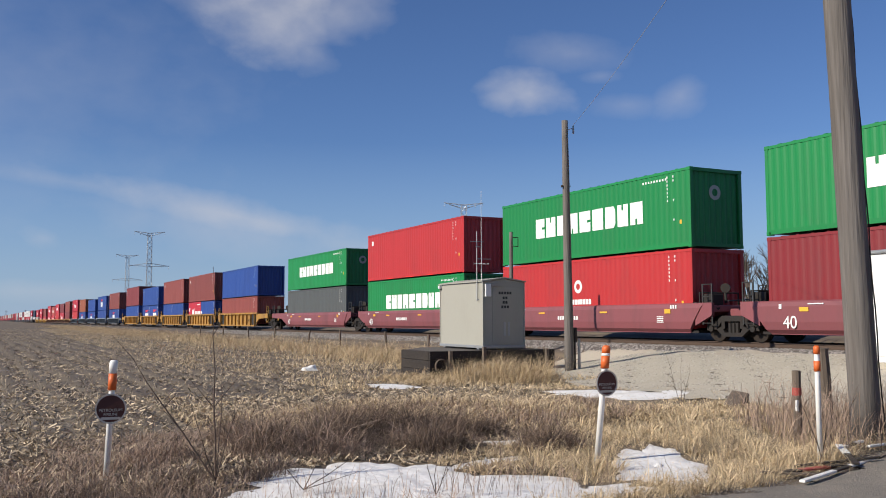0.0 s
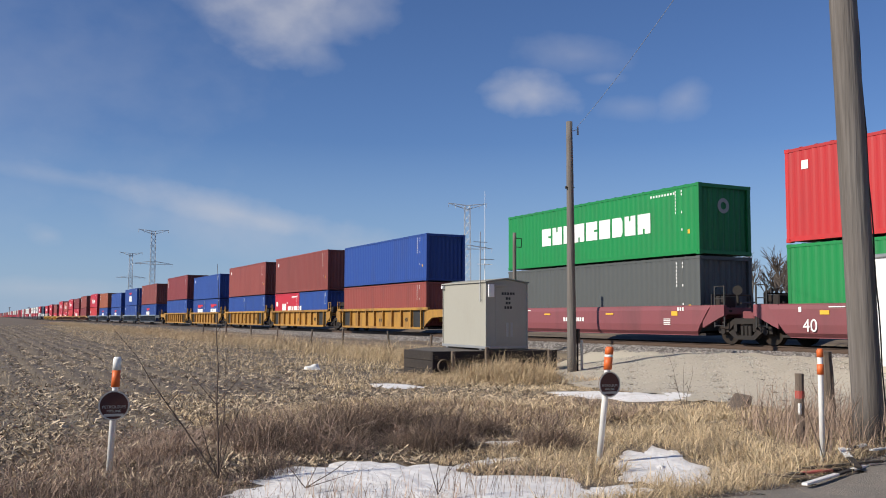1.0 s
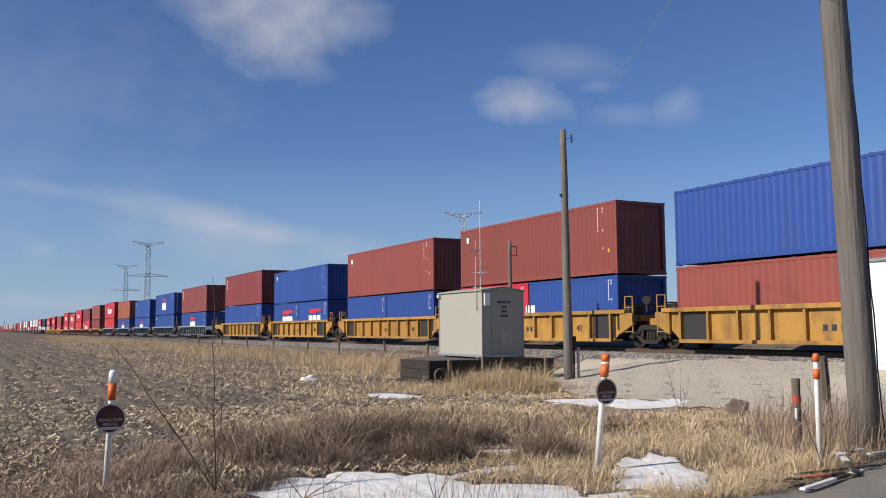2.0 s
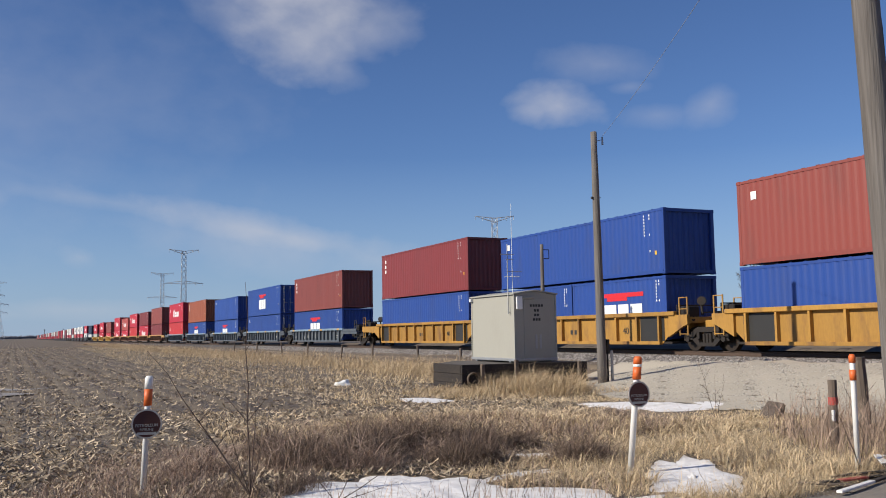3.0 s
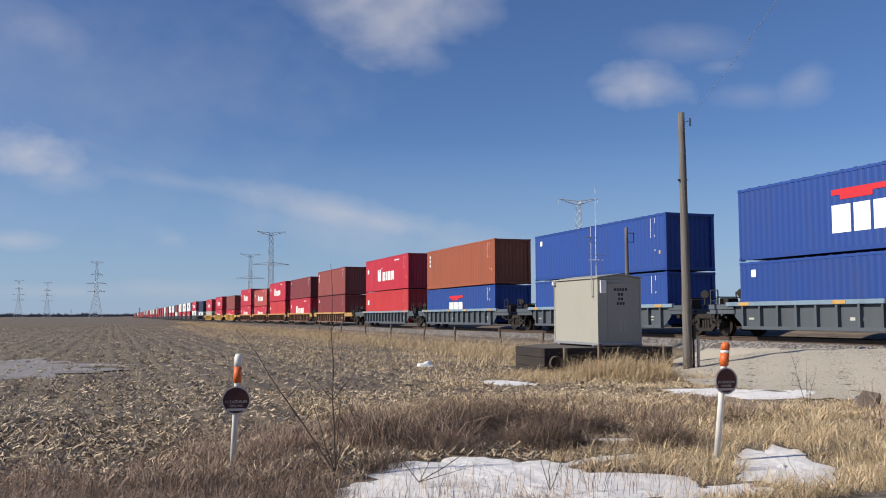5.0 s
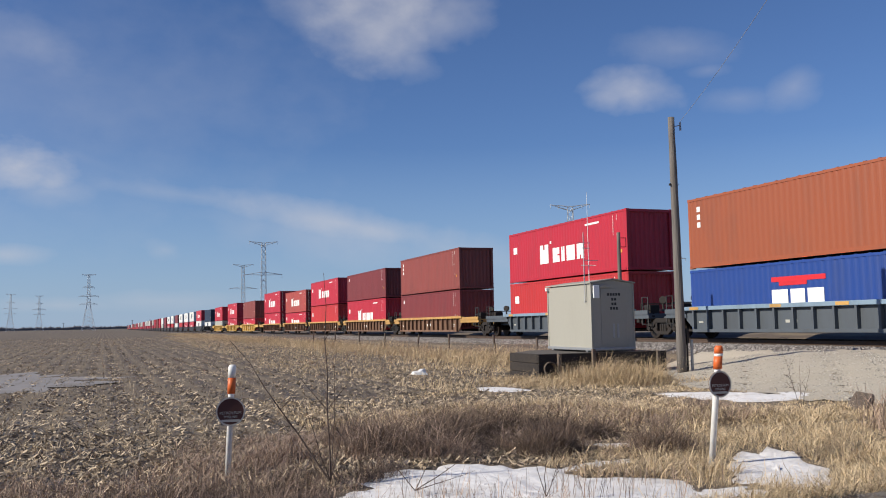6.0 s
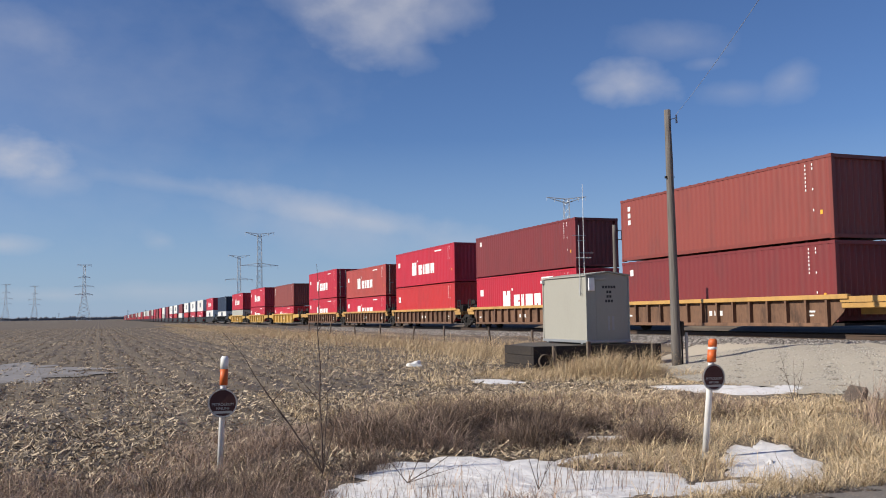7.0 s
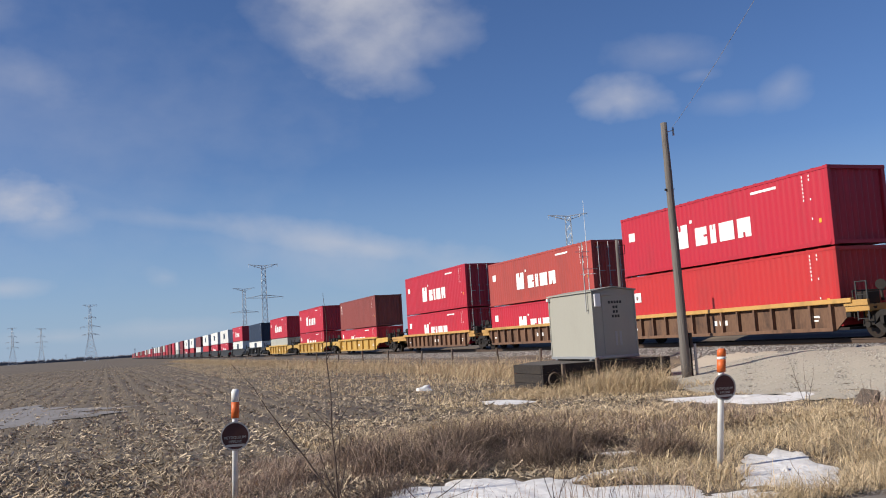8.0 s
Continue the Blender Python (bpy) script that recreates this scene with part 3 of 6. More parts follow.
def container_meshes(L, H, fine):
    key = (round(L, 2), round(H, 2), fine)
    if key in MESHES:
        return MESHES[key]
    d = {}
    bm = bmesh.new()
    post = 0.12
    line = wave_line(post, L - post, 0.010) if fine else [(post, 0), (L - post, 0)]
    lo = [bm.verts.new((-(HALF - 0.012 - q), y, 0.14)) for y, q in line]
    hi = [bm.verts.new((-(HALF - 0.012 - q), y, H - 0.09)) for y, q in line]
    for i in range(len(line) - 1):
        bm.faces.new((hi[i], hi[i + 1], lo[i + 1], lo[i]))
    d["side_panel"] = finish("side_panel", bm)
    for nm, z0, z1 in (("roof_panel", H - 0.05, H - 0.02), ("floor_panel", 0.05, 0.14)):
        d[nm] = finish(nm, box(bmesh.new(), -HALF + 0.03, HALF - 0.03, 0.05, L - 0.05, z0, z1))
    bm = bmesh.new()
    line = wave_line(-HALF + 0.1, HALF - 0.1, 0.045, 0.25) if fine else [(-HALF + 0.1, 0), (HALF - 0.1, 0)]
    lo = [bm.verts.new((x, 0.085 + q, 0.14)) for x, q in line]
    hi = [bm.verts.new((x, 0.085 + q, H - 0.1)) for x, q in line]
    for i in range(len(line) - 1):
        bm.faces.new((lo[i], lo[i + 1], hi[i + 1], hi[i]))
    d["end_wall"] = finish("end_wall", bm)
    bm = bmesh.new()
    box(bm, -0.075, 0.075, 0, 0.13, 0, H, 0.012 if fine else 0)
    if fine:
        for z in (0.0, H - 0.118):
            box(bm, -0.085, 0.085, -0.008, 0.17, z, z + 0.118, 0.01)
    d["corner_post"] = finish("corner_post", bm)
    bm = bmesh.new()
    box(bm, -0.05, 0.05, 0.1, L - 0.1, 0.03, 0.17)
    d["bottom_rail"] = finish("bottom_rail", bm)
    bm = bmesh.new()
    box(bm, -0.045, 0.045, 0.1, L - 0.1, H - 0.1, H - 0.012)
    if fine:
        y = 0.6
        while y < L - 0.3:
            box(bm, -0.05, 0.02, y, y + 0.10, H - 0.012, H + 0.004)
            y += 0.55
    d["top_rail"] = finish("top_rail", bm)
    bm = bmesh.new()
    box(bm, -HALF + 0.1, HALF - 0.1, 0, 0.1, 0.0, 0.12)
    d["header"] = finish("header", bm)
    bm = bmesh.new()
    bar(bm, (0, -0.03, 0.1), (0, -0.03, H - 0.08), 0.022, sides=6)
    for z in (0.35, H * 0.5, H - 0.35):
        box(bm, -0.06, 0.06, -0.04, 0.03, z - 0.03, z + 0.03)
    box(bm, -0.02, 0.3, -0.05, -0.03, 1.0, 1.04)
    d["lock_rod"] = finish("lock_rod", bm)
    MESHES[key] = d
    return d


def plates(rects, L, x, depth=0.010):
    """Raised painted rectangles on the side that faces the field: (u, v, w, h), u from the far end, v up."""
    bm = bmesh.new()
    for u, v, w, h, *_ in rects:
        y = L - u
        box(bm, x - depth, x, y - w, y, v, v + h)
    return bm


def word(u, v, h, widths, gap):
    """A word as a row of plain notched blocks; the last number says which notch."""
    out = []
    for k, w in enumerate(widths):
        out.append((u, v, w, h, 0 if len(widths) == 3 else (1, 3, 0, 2, 1, 0, 4, 3, 2)[k]))
        u += w + gap
    return out


def block_mesh(w, h, notch):
    """A plain raised block, cut by a notch on one side."""
    a, b, c = w * 0.40, w * 0.56, w * 0.70
    pts = {0: [(0, 0), (-w, 0), (-w, h), (0, h)],
           1: [(0, 0), (-w, 0), (-w, h * 0.44), (-c, h * 0.44), (-c, h * 0.56), (-w, h * 0.56), (-w, h), (0, h)],
           2: [(0, 0), (-a, 0), (-a, h * 0.26), (-b, h * 0.26), (-b, 0), (-w, 0), (-w, h), (0, h)],
           3: [(0, 0), (-w, 0), (-w, h), (-b, h), (-b, h * 0.74), (-a, h * 0.74), (-a, h), (0, h)],
           4: [(0, 0), (-w * 0.85, 0), (-w, h * 0.2), (-w, h * 0.8), (-w * 0.85, h), (0, h)]}[notch]
    return finish("letter_block", extrude_outline(bmesh.new(), pts, -0.006, 0))


def logo_rects(kind, L, H):
    """(colour, rectangles) of the markings, as plain blocks."""
    code = [(L * 0.905, H * (0.90 - 0.050 * k), 0.045, 0.075) for k in range(7)] + [(L * 0.93, H * (0.90 - 0.050 * k), 0.045, 0.075) for k in (0, 1, 6, 11)]
    small = [(L * 0.955, H * 0.30, 0.10, 0.14)]
    white, red, yellow = list(code), [], list(small)
    if kind == "nine":
        white += word(L * 0.225, H * 0.37, H * 0.30, [0.66, 0.68, 0.62, 0.68, 0.72, 0.68, 0.62, 0.62, 0.70], 0.13)
        white += [(L * 0.80 + 0.15 * k, H * 0.88, 0.07, 0.08) for k in range(9)]
    elif kind == "five":
        white += [(L * 0.31, H * 0.30, 0.95, H * 0.36, 3), (L * 0.30 + 1.25, H * 0.66, 0.16, H * 0.05)]
        white += word(L * 0.30 + 1.55, H * 0.30, H * 0.27, [0.72, 0.34, 0.84, 0.72], 0.20)
        white += [(L * 0.045, H * 0.58, 0.46, 0.36), (L * 0.70, H * 0.855, 1.3, 0.09)]
    elif kind == "three":
        white += word(L * 0.37, H * 0.24, H * 0.34, [0.78, 0.66, 0.72], 0.12)
        red += [(L * 0.37, H * 0.70, 2.5, H * 0.07), (L * 0.40, H * 0.64, 1.3, H * 0.06)]
    elif kind == "flag":
        white += [(L * 0.05, H * 0.56, 0.50, 0.40)]
        red += [(L * 0.05 + 0.14, H * 0.56 + 0.10, 0.14, 0.16)]
    elif kind == "tall":
        white += [(L * 0.045, H * (0.80 - 0.11 * k), 0.20, 0.20) for k in range(3)]
    elif kind == "round":
        white += word(L * 0.42, H * 0.34, 0.20, [0.15] * 8, 0.035)
    elif kind == "corner":
        white += [(L * 0.05, H * 0.76, 0.24, 0.26)]
    return white, red, yellow


COLOUR_WORD = {"green": "bright green", "red": "bright red", "bright_red": "crimson red", "faded_red": "faded red", "dark_red": "dark red", "maroon": "maroon",
               "brown": "rust-brown", "orange_brown": "orange-brown", "blue": "deep blue", "navy": "dark navy", "slate": "dark slate grey", "white_box": "white", "grey_box": "pale grey"}
MOVING = []


def container(y, z, L, H, colour, kind, near, doors, upper):
    words = {"nine": "with a white block row", "five": "with white block lettering", "three": "with white blocks, red stripe", "flag": "with small white flag mark",
             "tall": "with white end marks", "round": "with a white round mark", "corner": "with small white corner mark", "": "with plain sides", "window": "with dark square marks"}[kind]
    c = thing("shipping_container", (TRACK_X, y, z), "%s steel container %s, %s" % (COLOUR_WORD[colour], words, "upper tier" if upper else "lower tier"),
              "shipping container", "containers on the train")
    mat = MAT[colour]
    d = container_meshes(L, H, near)
    use("side_panel", d["side_panel"], mat, c)
    use("side_panel", d["side_panel"], mat, c, at=pose(0, L, 0, 0, 0, 180))
    use("roof_panel", d["roof_panel"], mat, c)
    use("floor_panel", d["floor_panel"], mat, c)
    use("end_wall", d["end_wall"], mat, c)
    use("end_wall", d["end_wall"], mat, c, at=pose(0, L, 0, 0, 0, 180))
    for s in (-1, 1):
        use("bottom_rail", d["bottom_rail"], mat, c, at=(s * (HALF - 0.04), 0, 0))
        use("top_rail", d["top_rail"], mat, c, at=Matrix.Translation((s * (HALF - 0.045), 0, 0)) @ (Matrix.Identity(4) if s < 0 else pose(0, L, 0, 0, 0, 180)))
        use("corner_post", d["corner_post"], mat, c, at=(s * (HALF - 0.075), 0, 0))
        use("corner_post", d["corner_post"], mat, c, at=Matrix.Translation((s * (HALF - 0.075), L, 0)) @ pose(0, 0, 0, 0, 0, 180))
    use("header", d["header"], mat, c, at=(0, 0, H - 0.13))
    use("sill", d["header"], mat, c, at=(0, 0, 0.03))
    if doors and near:
        for x in (-0.85, -0.3, 0.3, 0.85):
            use("lock_rod", d["lock_rod"], MAT["steel_grey"], c, at=(x, 0, 0))
    white, red, yellow = logo_rects(kind, L, H)
    for rects, mt, nm in ((white, "letter_white", "letter_block"), (red, "letter_red", "logo_stripe"), (yellow, "letter_yellow", "warning_mark")):
        large = [r for r in rects if r[2] * r[3] > 0.05]
        tiny = [r for r in rects if r[2] * r[3] <= 0.05]
        for u, v, w, h, *cut in large:
            cut = cut[0] if cut else 0
            key = ("block", round(w, 2), round(h, 2), cut)
            if key not in MESHES:
                MESHES[key] = block_mesh(w, h, cut)
            use(nm, MESHES[key], MAT[mt], c, "white painted block" if mt == "letter_white" else "", at=(-HALF + 0.010, L - u, v))
        if tiny and near:
            key = ("tiny", nm, len(tiny), round(L, 2), round(H, 2))
            if key not in MESHES:
                MESHES[key] = finish("code_stencil", plates(tiny, L, -HALF + 0.010, 0.006))
            tagged(use("code_stencil", MESHES[key], MAT[mt], c), "small stencilled marks", kind="stuff")
    if kind in ("nine", "round") and near:
        if "end_mark" not in MESHES:
            bm = bmesh.new()
            ring = [[bm.verts.new((r * math.cos(k * math.tau / 24), d, r * math.sin(k * math.tau / 24))) for k in range(24)] for r, d in ((0.26, 0.0), (0.26, -0.006), (0.13, -0.006), (0.13, 0.0))]
            for a, b in zip(ring, ring[1:]):
                for k in range(24):
                    bm.faces.new((a[k], b[k], b[(k + 1) % 24], a[(k + 1) % 24]))
            MESHES["end_mark"] = finish("end_mark", bm)
        if kind == "nine":
            use("end_mark", MESHES["end_mark"], MAT["grey_box"], c, "pale round mark on the end wall", at=(0.0, 0.084, H * 0.70))
        else:
            use("side_mark", MESHES["end_mark"], MAT["letter_white"], c, "white round mark", at=pose(-HALF + 0.008, L * 0.53, H * 0.60, 0, 0, -90))
    if kind == "window":
        use("logo_square", finish("logo_square", plates([(L * 0.42, H * 0.35, 2.2, 1.0)], L, -HALF + 0.010)), MAT["navy"], c, "dark square marking")
    MOVING.append(c)
    return c


def bogie_mesh():
    if "bogie" in MESHES:
        return MESHES["bogie"], MESHES["wheel"]
    bm = bmesh.new()
    for s in (-1, 1):
        x0, x1 = sorted((s * 0.93, s * 1.08))
        extrude_outline(bm, [(-1.12, 0.36), (-1.12, 0.56), (-0.78, 0.64), (-0.42, 0.84), (0.42, 0.84), (0.78, 0.64), (1.12, 0.56), (1.12, 0.36), (0.70, 0.40), (0.46, 0.66), (-0.46, 0.66), (-0.70, 0.40)], x0, x1)
        extrude_outline(bm, [(-0.70, 0.40), (-0.46, 0.50), (-0.34, 0.30), (0.34, 0.30), (0.46, 0.50), (0.70, 0.40), (0.40, 0.17), (-0.40, 0.17)], x0, x1)
        for y in (-0.40, 0.40):
            box(bm, x0, x1, y - 0.07, y + 0.07, 0.42, 0.68)
        for y in (-0.16, 0, 0.16):
            bar(bm, (s * 1.0, y, 0.30), (s * 1.0, y, 0.60), 0.065, sides=8)
        for y in (-0.89, 0.89):
            bar(bm, (s * 0.9, y, 0.42), (s * 1.14, y, 0.42), 0.12, 0.10, sides=10)
    box(bm, -1.0, 1.0, -0.2, 0.2, 0.48, 0.72, 0.02)
    MESHES["bogie"] = finish("bogie", bm)
    bm = bmesh.new()
    bar(bm, (-0.80, 0, 0), (0.80, 0, 0), 0.085, sides=10)
    for s in (-1, 1):
        bar(bm, (s * 0.68, 0, 0), (s * 0.80, 0, 0), 0.42, 0.415, sides=28)
        bar(bm, (s * 0.64, 0, 0), (s * 0.68, 0, 0), 0.45, 0.44, sides=28)
        bar(bm, (s * 0.80, 0, 0), (s * 0.84, 0, 0), 0.14, 0.12, sides=12)
    MESHES["wheel"] = finish("wheel_set", bm)
    return MESHES["bogie"], MESHES["wheel"]


STYLE = {
    "plum": dict(main="wagon_plum", chord="wagon_plum", ribs=0, bottom=0.27, top=1.27, words="plum-red smooth-sided well wagon"),
    "yellow": dict(main="wagon_yellow", chord="wagon_yellow", ribs=9, bottom=0.25, top=1.28, words="weathered yellow ribbed well wagon with dark panels"),
    "grey": dict(main="wagon_grey", chord="chord_grey", ribs=13, bottom=0.30, top=1.12, words="dark blue-grey ribbed well wagon with pale top chord"),
    "rust": dict(main="wagon_rust", chord="chord_yellow", ribs=13, bottom=0.28, top=1.12, words="rusty brown ribbed well wagon with yellow top chord"),
    "bright": dict(main="wagon_bright", chord="wagon_bright", ribs=6, bottom=0.25, top=1.20, words="bright yellow well wagon"),
    "dark": dict(main="wagon_panel", chord="wagon_panel", ribs=8, bottom=0.27, top=1.20, words="dark brown well wagon"),
}


def wagon(y, L, gap_a, gap_b, style, near, index):
    st = STYLE[style]
    w = thing("well_wagon", (TRACK_X, y, RAIL_Z), st["words"] + " carrying stacked containers", "rail wagon", "wagons of the train")
    main, chord = MAT[st["main"]], MAT[st["chord"]]
    b, t = st["bottom"], st["top"]
    y0, y1 = -0.25, L + 0.25
    key = ("side", style, near)
    if key not in MESHES:
        bm = bmesh.new()
        if st["ribs"] == 0:
            prof = [(1.20, b), (1.335, b + 0.14), (1.375, b + 0.38), (1.375, t - 0.16), (1.345, t - 0.04), (1.29, t), (1.22, t), (1.22, b)]
            rows = []
            for x, z in prof:
                cut = 0.75 * (t - z) / (t - b)
                rows.append([bm.verts.new((-x, yy, z)) for yy in (y0 + cut - 0.4, y0 + cut, L / 2, y1 - cut, y1 - cut + 0.4)])
            for a, c in zip(rows, rows[1:] + rows[:1]):
                for i in range(4):
                    bm.faces.new((a[i], c[i], c[i + 1], a[i + 1]))
            bm.faces.new([r[0] for r in rows])
            bm.faces.new([r[-1] for r in rows][::-1])
        else:
            extrude_outline(bm, [(y0 + 0.5, b), (y0, b + 0.4), (y0 - 0.3, t), (y1 + 0.3, t), (y1, b + 0.4), (y1 - 0.5, b)], -1.235, -1.205)
        MESHES[key] = finish("side_wall", bm)
        bm = bmesh.new()
        box(bm, -1.40, -1.24, y0 - 0.35, y1 + 0.35, t - 0.02, t + 0.13 if st["ribs"] else t + 0.02, 0.015)
        MESHES[key + ("chord",)] = finish("top_chord", bm)
        bm = bmesh.new()
        box(bm, -1.38, -1.20, y0 + 0.5, y1 - 0.5, b - 0.03, b + 0.09, 0.01)
        MESHES[key + ("sill",)] = finish("bottom_sill", bm)
        bm = bmesh.new()
        extrude_outline(bm, [(-0.045, 0), (-0.045, t - b - 0.08), (0.045, t - b - 0.08), (0.045, 0)], -1.375, -1.23)
        MESHES[key + ("rib",)] = finish("rib", bm)
        bm = bmesh.new()
        box(bm, -1.243, -1.236, 0.1, 1.5, b + 0.1, t - 0.04)
        MESHES[key + ("panel",)] = finish("dark_panel", bm)
        bm = bmesh.new()
        box(bm, -1.2, 1.2, y0, y1, b, b + 0.08)
        MESHES[key + ("floor",)] = finish("floor", bm)
    turn = pose(0, L, 0, 0, 0, 180)
    for m in (Matrix.Identity(4), turn):
        use("side_wall", MESHES[key], main, w, at=m)
        if st["ribs"]:
            use("top_chord", MESHES[key + ("chord",)], chord, w, at=m)
            use("bottom_sill", MESHES[key + ("sill",)], main, w, at=m)
            if style == "yellow":
                use("dark_panel", MESHES[key + ("panel",)], MAT["wagon_panel"], w, "dark grey lettered panel", at=m)
                use("dark_panel", MESHES[key + ("panel",)], MAT["wagon_panel"], w, "dark grey lettered panel", at=m @ pose(0, L - 1.6, 0))
    if st["ribs"] and near:
        n = st["ribs"]
        for k in range(n + 1):
            use("rib", MESHES[key + ("rib",)], main, w, at=(0, 0.3 + k * (L - 0.6) / n, b + 0.06))
    use("floor", MESHES[key + ("floor",)], MAT["undergear"], w)
    # end platforms reach to the shared bogies
    for a, c, sg in ((-gap_a / 2, y0, -1), (y1, L + gap_b / 2, 1)):
        bm = bmesh.new()
        lo, hi = a + (0.12 if sg < 0 else 0), c - (0.12 if sg > 0 else 0)
        box(bm, -1.30, 1.30, lo + (0.5 if sg < 0 else 0), hi - (0.5 if sg > 0 else 0), t - 0.30, t - 0.08, 0.02)
        box(bm, -0.55, 0.55, lo, hi, 0.62, t - 0.2, 0.03)
        for s in (-1, 1):
            x0, x1 = sorted((s * 1.22, s * 1.34))
            inner, outer = (c, lo + 0.5) if sg < 0 else (a, hi - 0.5)
            if style in ("rust", "grey"):
                box(bm, x0, x1 + 0.04 * s, min(inner, outer), max(inner, outer), t - 0.12, t + 0.06)
                continue
            extrude_outline(bm, [(inner, b + 0.25), (inner, t), (outer, t), (outer, t - 0.34), (inner - sg * -0.75, t - 0.42)][::1 if sg < 0 else -1], x0, x1)
        part("end_platform", bm, main if style not in ("rust",) else MAT["chord_yellow"], w)
        if near:
            yy = lo + 0.55 if sg < 0 else hi - 0.55
            for s in (-1, 1):
                bm = bmesh.new()
                for dy in (0, 0.42):
                    bar(bm, (s * 1.27, yy - dy * sg, 0.55), (s * 1.27, yy - dy * sg, t + 0.62), 0.030, sides=6)
                for z in (0.6, 0.9, t + 0.2, t + 0.60):
                    bar(bm, (s * 1.27, yy, z), (s * 1.27, yy - 0.42 * sg, z), 0.018, sides=6)
                part("ladder", bm, MAT["wagon_panel"] if style != "yellow" else main, w)
            bm = bmesh.new()
            q = (lo + 1.0) if sg < 0 else (hi - 1.0)
            box(bm, -1.05, -0.55, q - 0.25, q + 0.25, t - 0.08, t + 0.30, 0.03)
            bar(bm, (-0.2, q, t), (-0.2, q + 0.05, t + 0.5), 0.05, sides=8)
            bar(bm, (-0.25, q - 0.02, t + 0.5), (-0.15, q + 0.06, t + 0.5), 0.16, sides=14)
            bar(bm, (-1.0, lo + 0.1, t + 0.05), (1.0, hi - 0.1, t + 0.12), 0.03, sides=6)
            for xx in (-1.18, -0.80, 0.55):
                bar(bm, (xx, q + 0.2, 0.62), (xx, q + 0.2, t + 0.34), 0.028, sides=6)
            bar(bm, (-1.18, q + 0.2, t + 0.34), (0.55, q + 0.2, t + 0.34), 0.028, sides=6)
            bar(bm, (-1.22, q - 0.35, 0.70), (-0.2, q + 0.3, 0.52), 0.04, sides=6)
            bar(bm, (-1.05, q - 0.5, t - 0.16), (-1.05, q + 0.5, t - 0.20), 0.085, sides=10)
            box(bm, -1.26, -0.95, q + 0.28, q + 0.48, 0.66, t + 0.02, 0.02)
            part("brake_gear", bm, MAT["undergear"], w, "dark brake wheel and cylinder")
    bogie, wheel = bogie_mesh()
    bg = use("bogie", bogie, MAT["undergear"], w, at=(0, -gap_a / 2, 0))
    for yy in (-0.89, 0.89):
        use("wheel_set", wheel, MAT["wheel_steel"], bg, at=(0, yy, 0.42))
    if near:
        key = ("marks", style, index == 10)
        if key not in MESHES:
            if style == "plum":
                wh = [(L - 0.9 + 0.12 * q, t - 0.18, 0.07, 0.12) for q in range(3)] + [(L - 1.6, 0.62 + 0.06 * q, 0.34, 0.03) for q in range(4)] + [(1.6, t - 0.12, 0.55, 0.03), (0.55, t - 0.24, 0.10, 0.14)] + [(4.6 + 0.16 * k, 0.72, 0.11, 0.15) for k in range(9)]
                ye = [(L - 1.2, t - 0.34, 0.30, 0.15), (3.2, t - 0.30, 0.45, 0.06), (7.4, t - 0.30, 0.45, 0.06), (1.3, t - 0.32, 0.32, 0.12)]
                xx = -1.385
            else:
                wh = [(0.5, 0.62, 0.26, 0.07), (L - 1.2, 0.7, 0.30, 0.06), (L - 1.2, 0.58, 0.24, 0.05)] + ([(3.0 + 0.42 * k + 0.1 * (k % 2), 0.46 + 0.05 * (k % 3), 0.13 + 0.07 * (k % 3), 0.28 + 0.1 * (k % 2)) for k in range(9) if k != 4] if index == 10 else [(5.2, 0.60, 0.20, 0.10), (5.6, 0.60, 0.14, 0.10)] if style == "grey" else [(6 + 0.3 * k, 0.62, 0.16, 0.18) for k in range(3)])
                ye = []
                xx = -1.238
            MESHES[key] = [finish("marking", plates(r, L, xx + 0.004)) if r else None for r in (wh, ye)]
        for me, mt in zip(MESHES[key], ("letter_white", "letter_yellow")):
            if me:
                tagged(use("stencil", me, MAT["letter_black"] if (style == "yellow" and mt == "letter_white") else MAT["grey_box"] if style == "grey" else MAT[mt], w), "stencilled marking", kind="stuff")
        if style == "grey":
            if "chord_plate" not in MESHES:
                bm = bmesh.new()
                box(bm, -1.409, -1.399, 0, 0.55, t + 0.0, t + 0.11)
                MESHES["chord_plate"] = finish("chord_plate", bm)
            for yy in (0.1, 4.1, L - 5.2, L - 0.7):
                use("chord_plate", MESHES["chord_plate"], MAT["chord_yellow"], w, "faded yellow painted plate", at=(0, yy, 0))
        if style in ("plum", "yellow"):
            cu = bpy.data.curves.new("number", "FONT")
            cu.body, cu.size, cu.extrude, cu.align_x = "40", 0.52 if style == "plum" else 0.36, 0.004, "CENTER"
            tx = bpy.data.objects.new("number", cu)
            me = bpy.data.meshes.new_from_object(tx)
            bpy.data.objects.remove(tx)
            at = Matrix(((0, 0, -1, -1.388 if style == "plum" else -1.246), (-1, 0, 0, L - 0.95 if style == "plum" else 2.4), (0, 1, 0, 0.46 if style == "plum" else 0.62), (0, 0, 0, 1)))
            use("number", me, MAT["letter_white"] if style == "plum" else MAT["letter_black"], w, "painted number 40", at=at)
    MOVING.append(w)


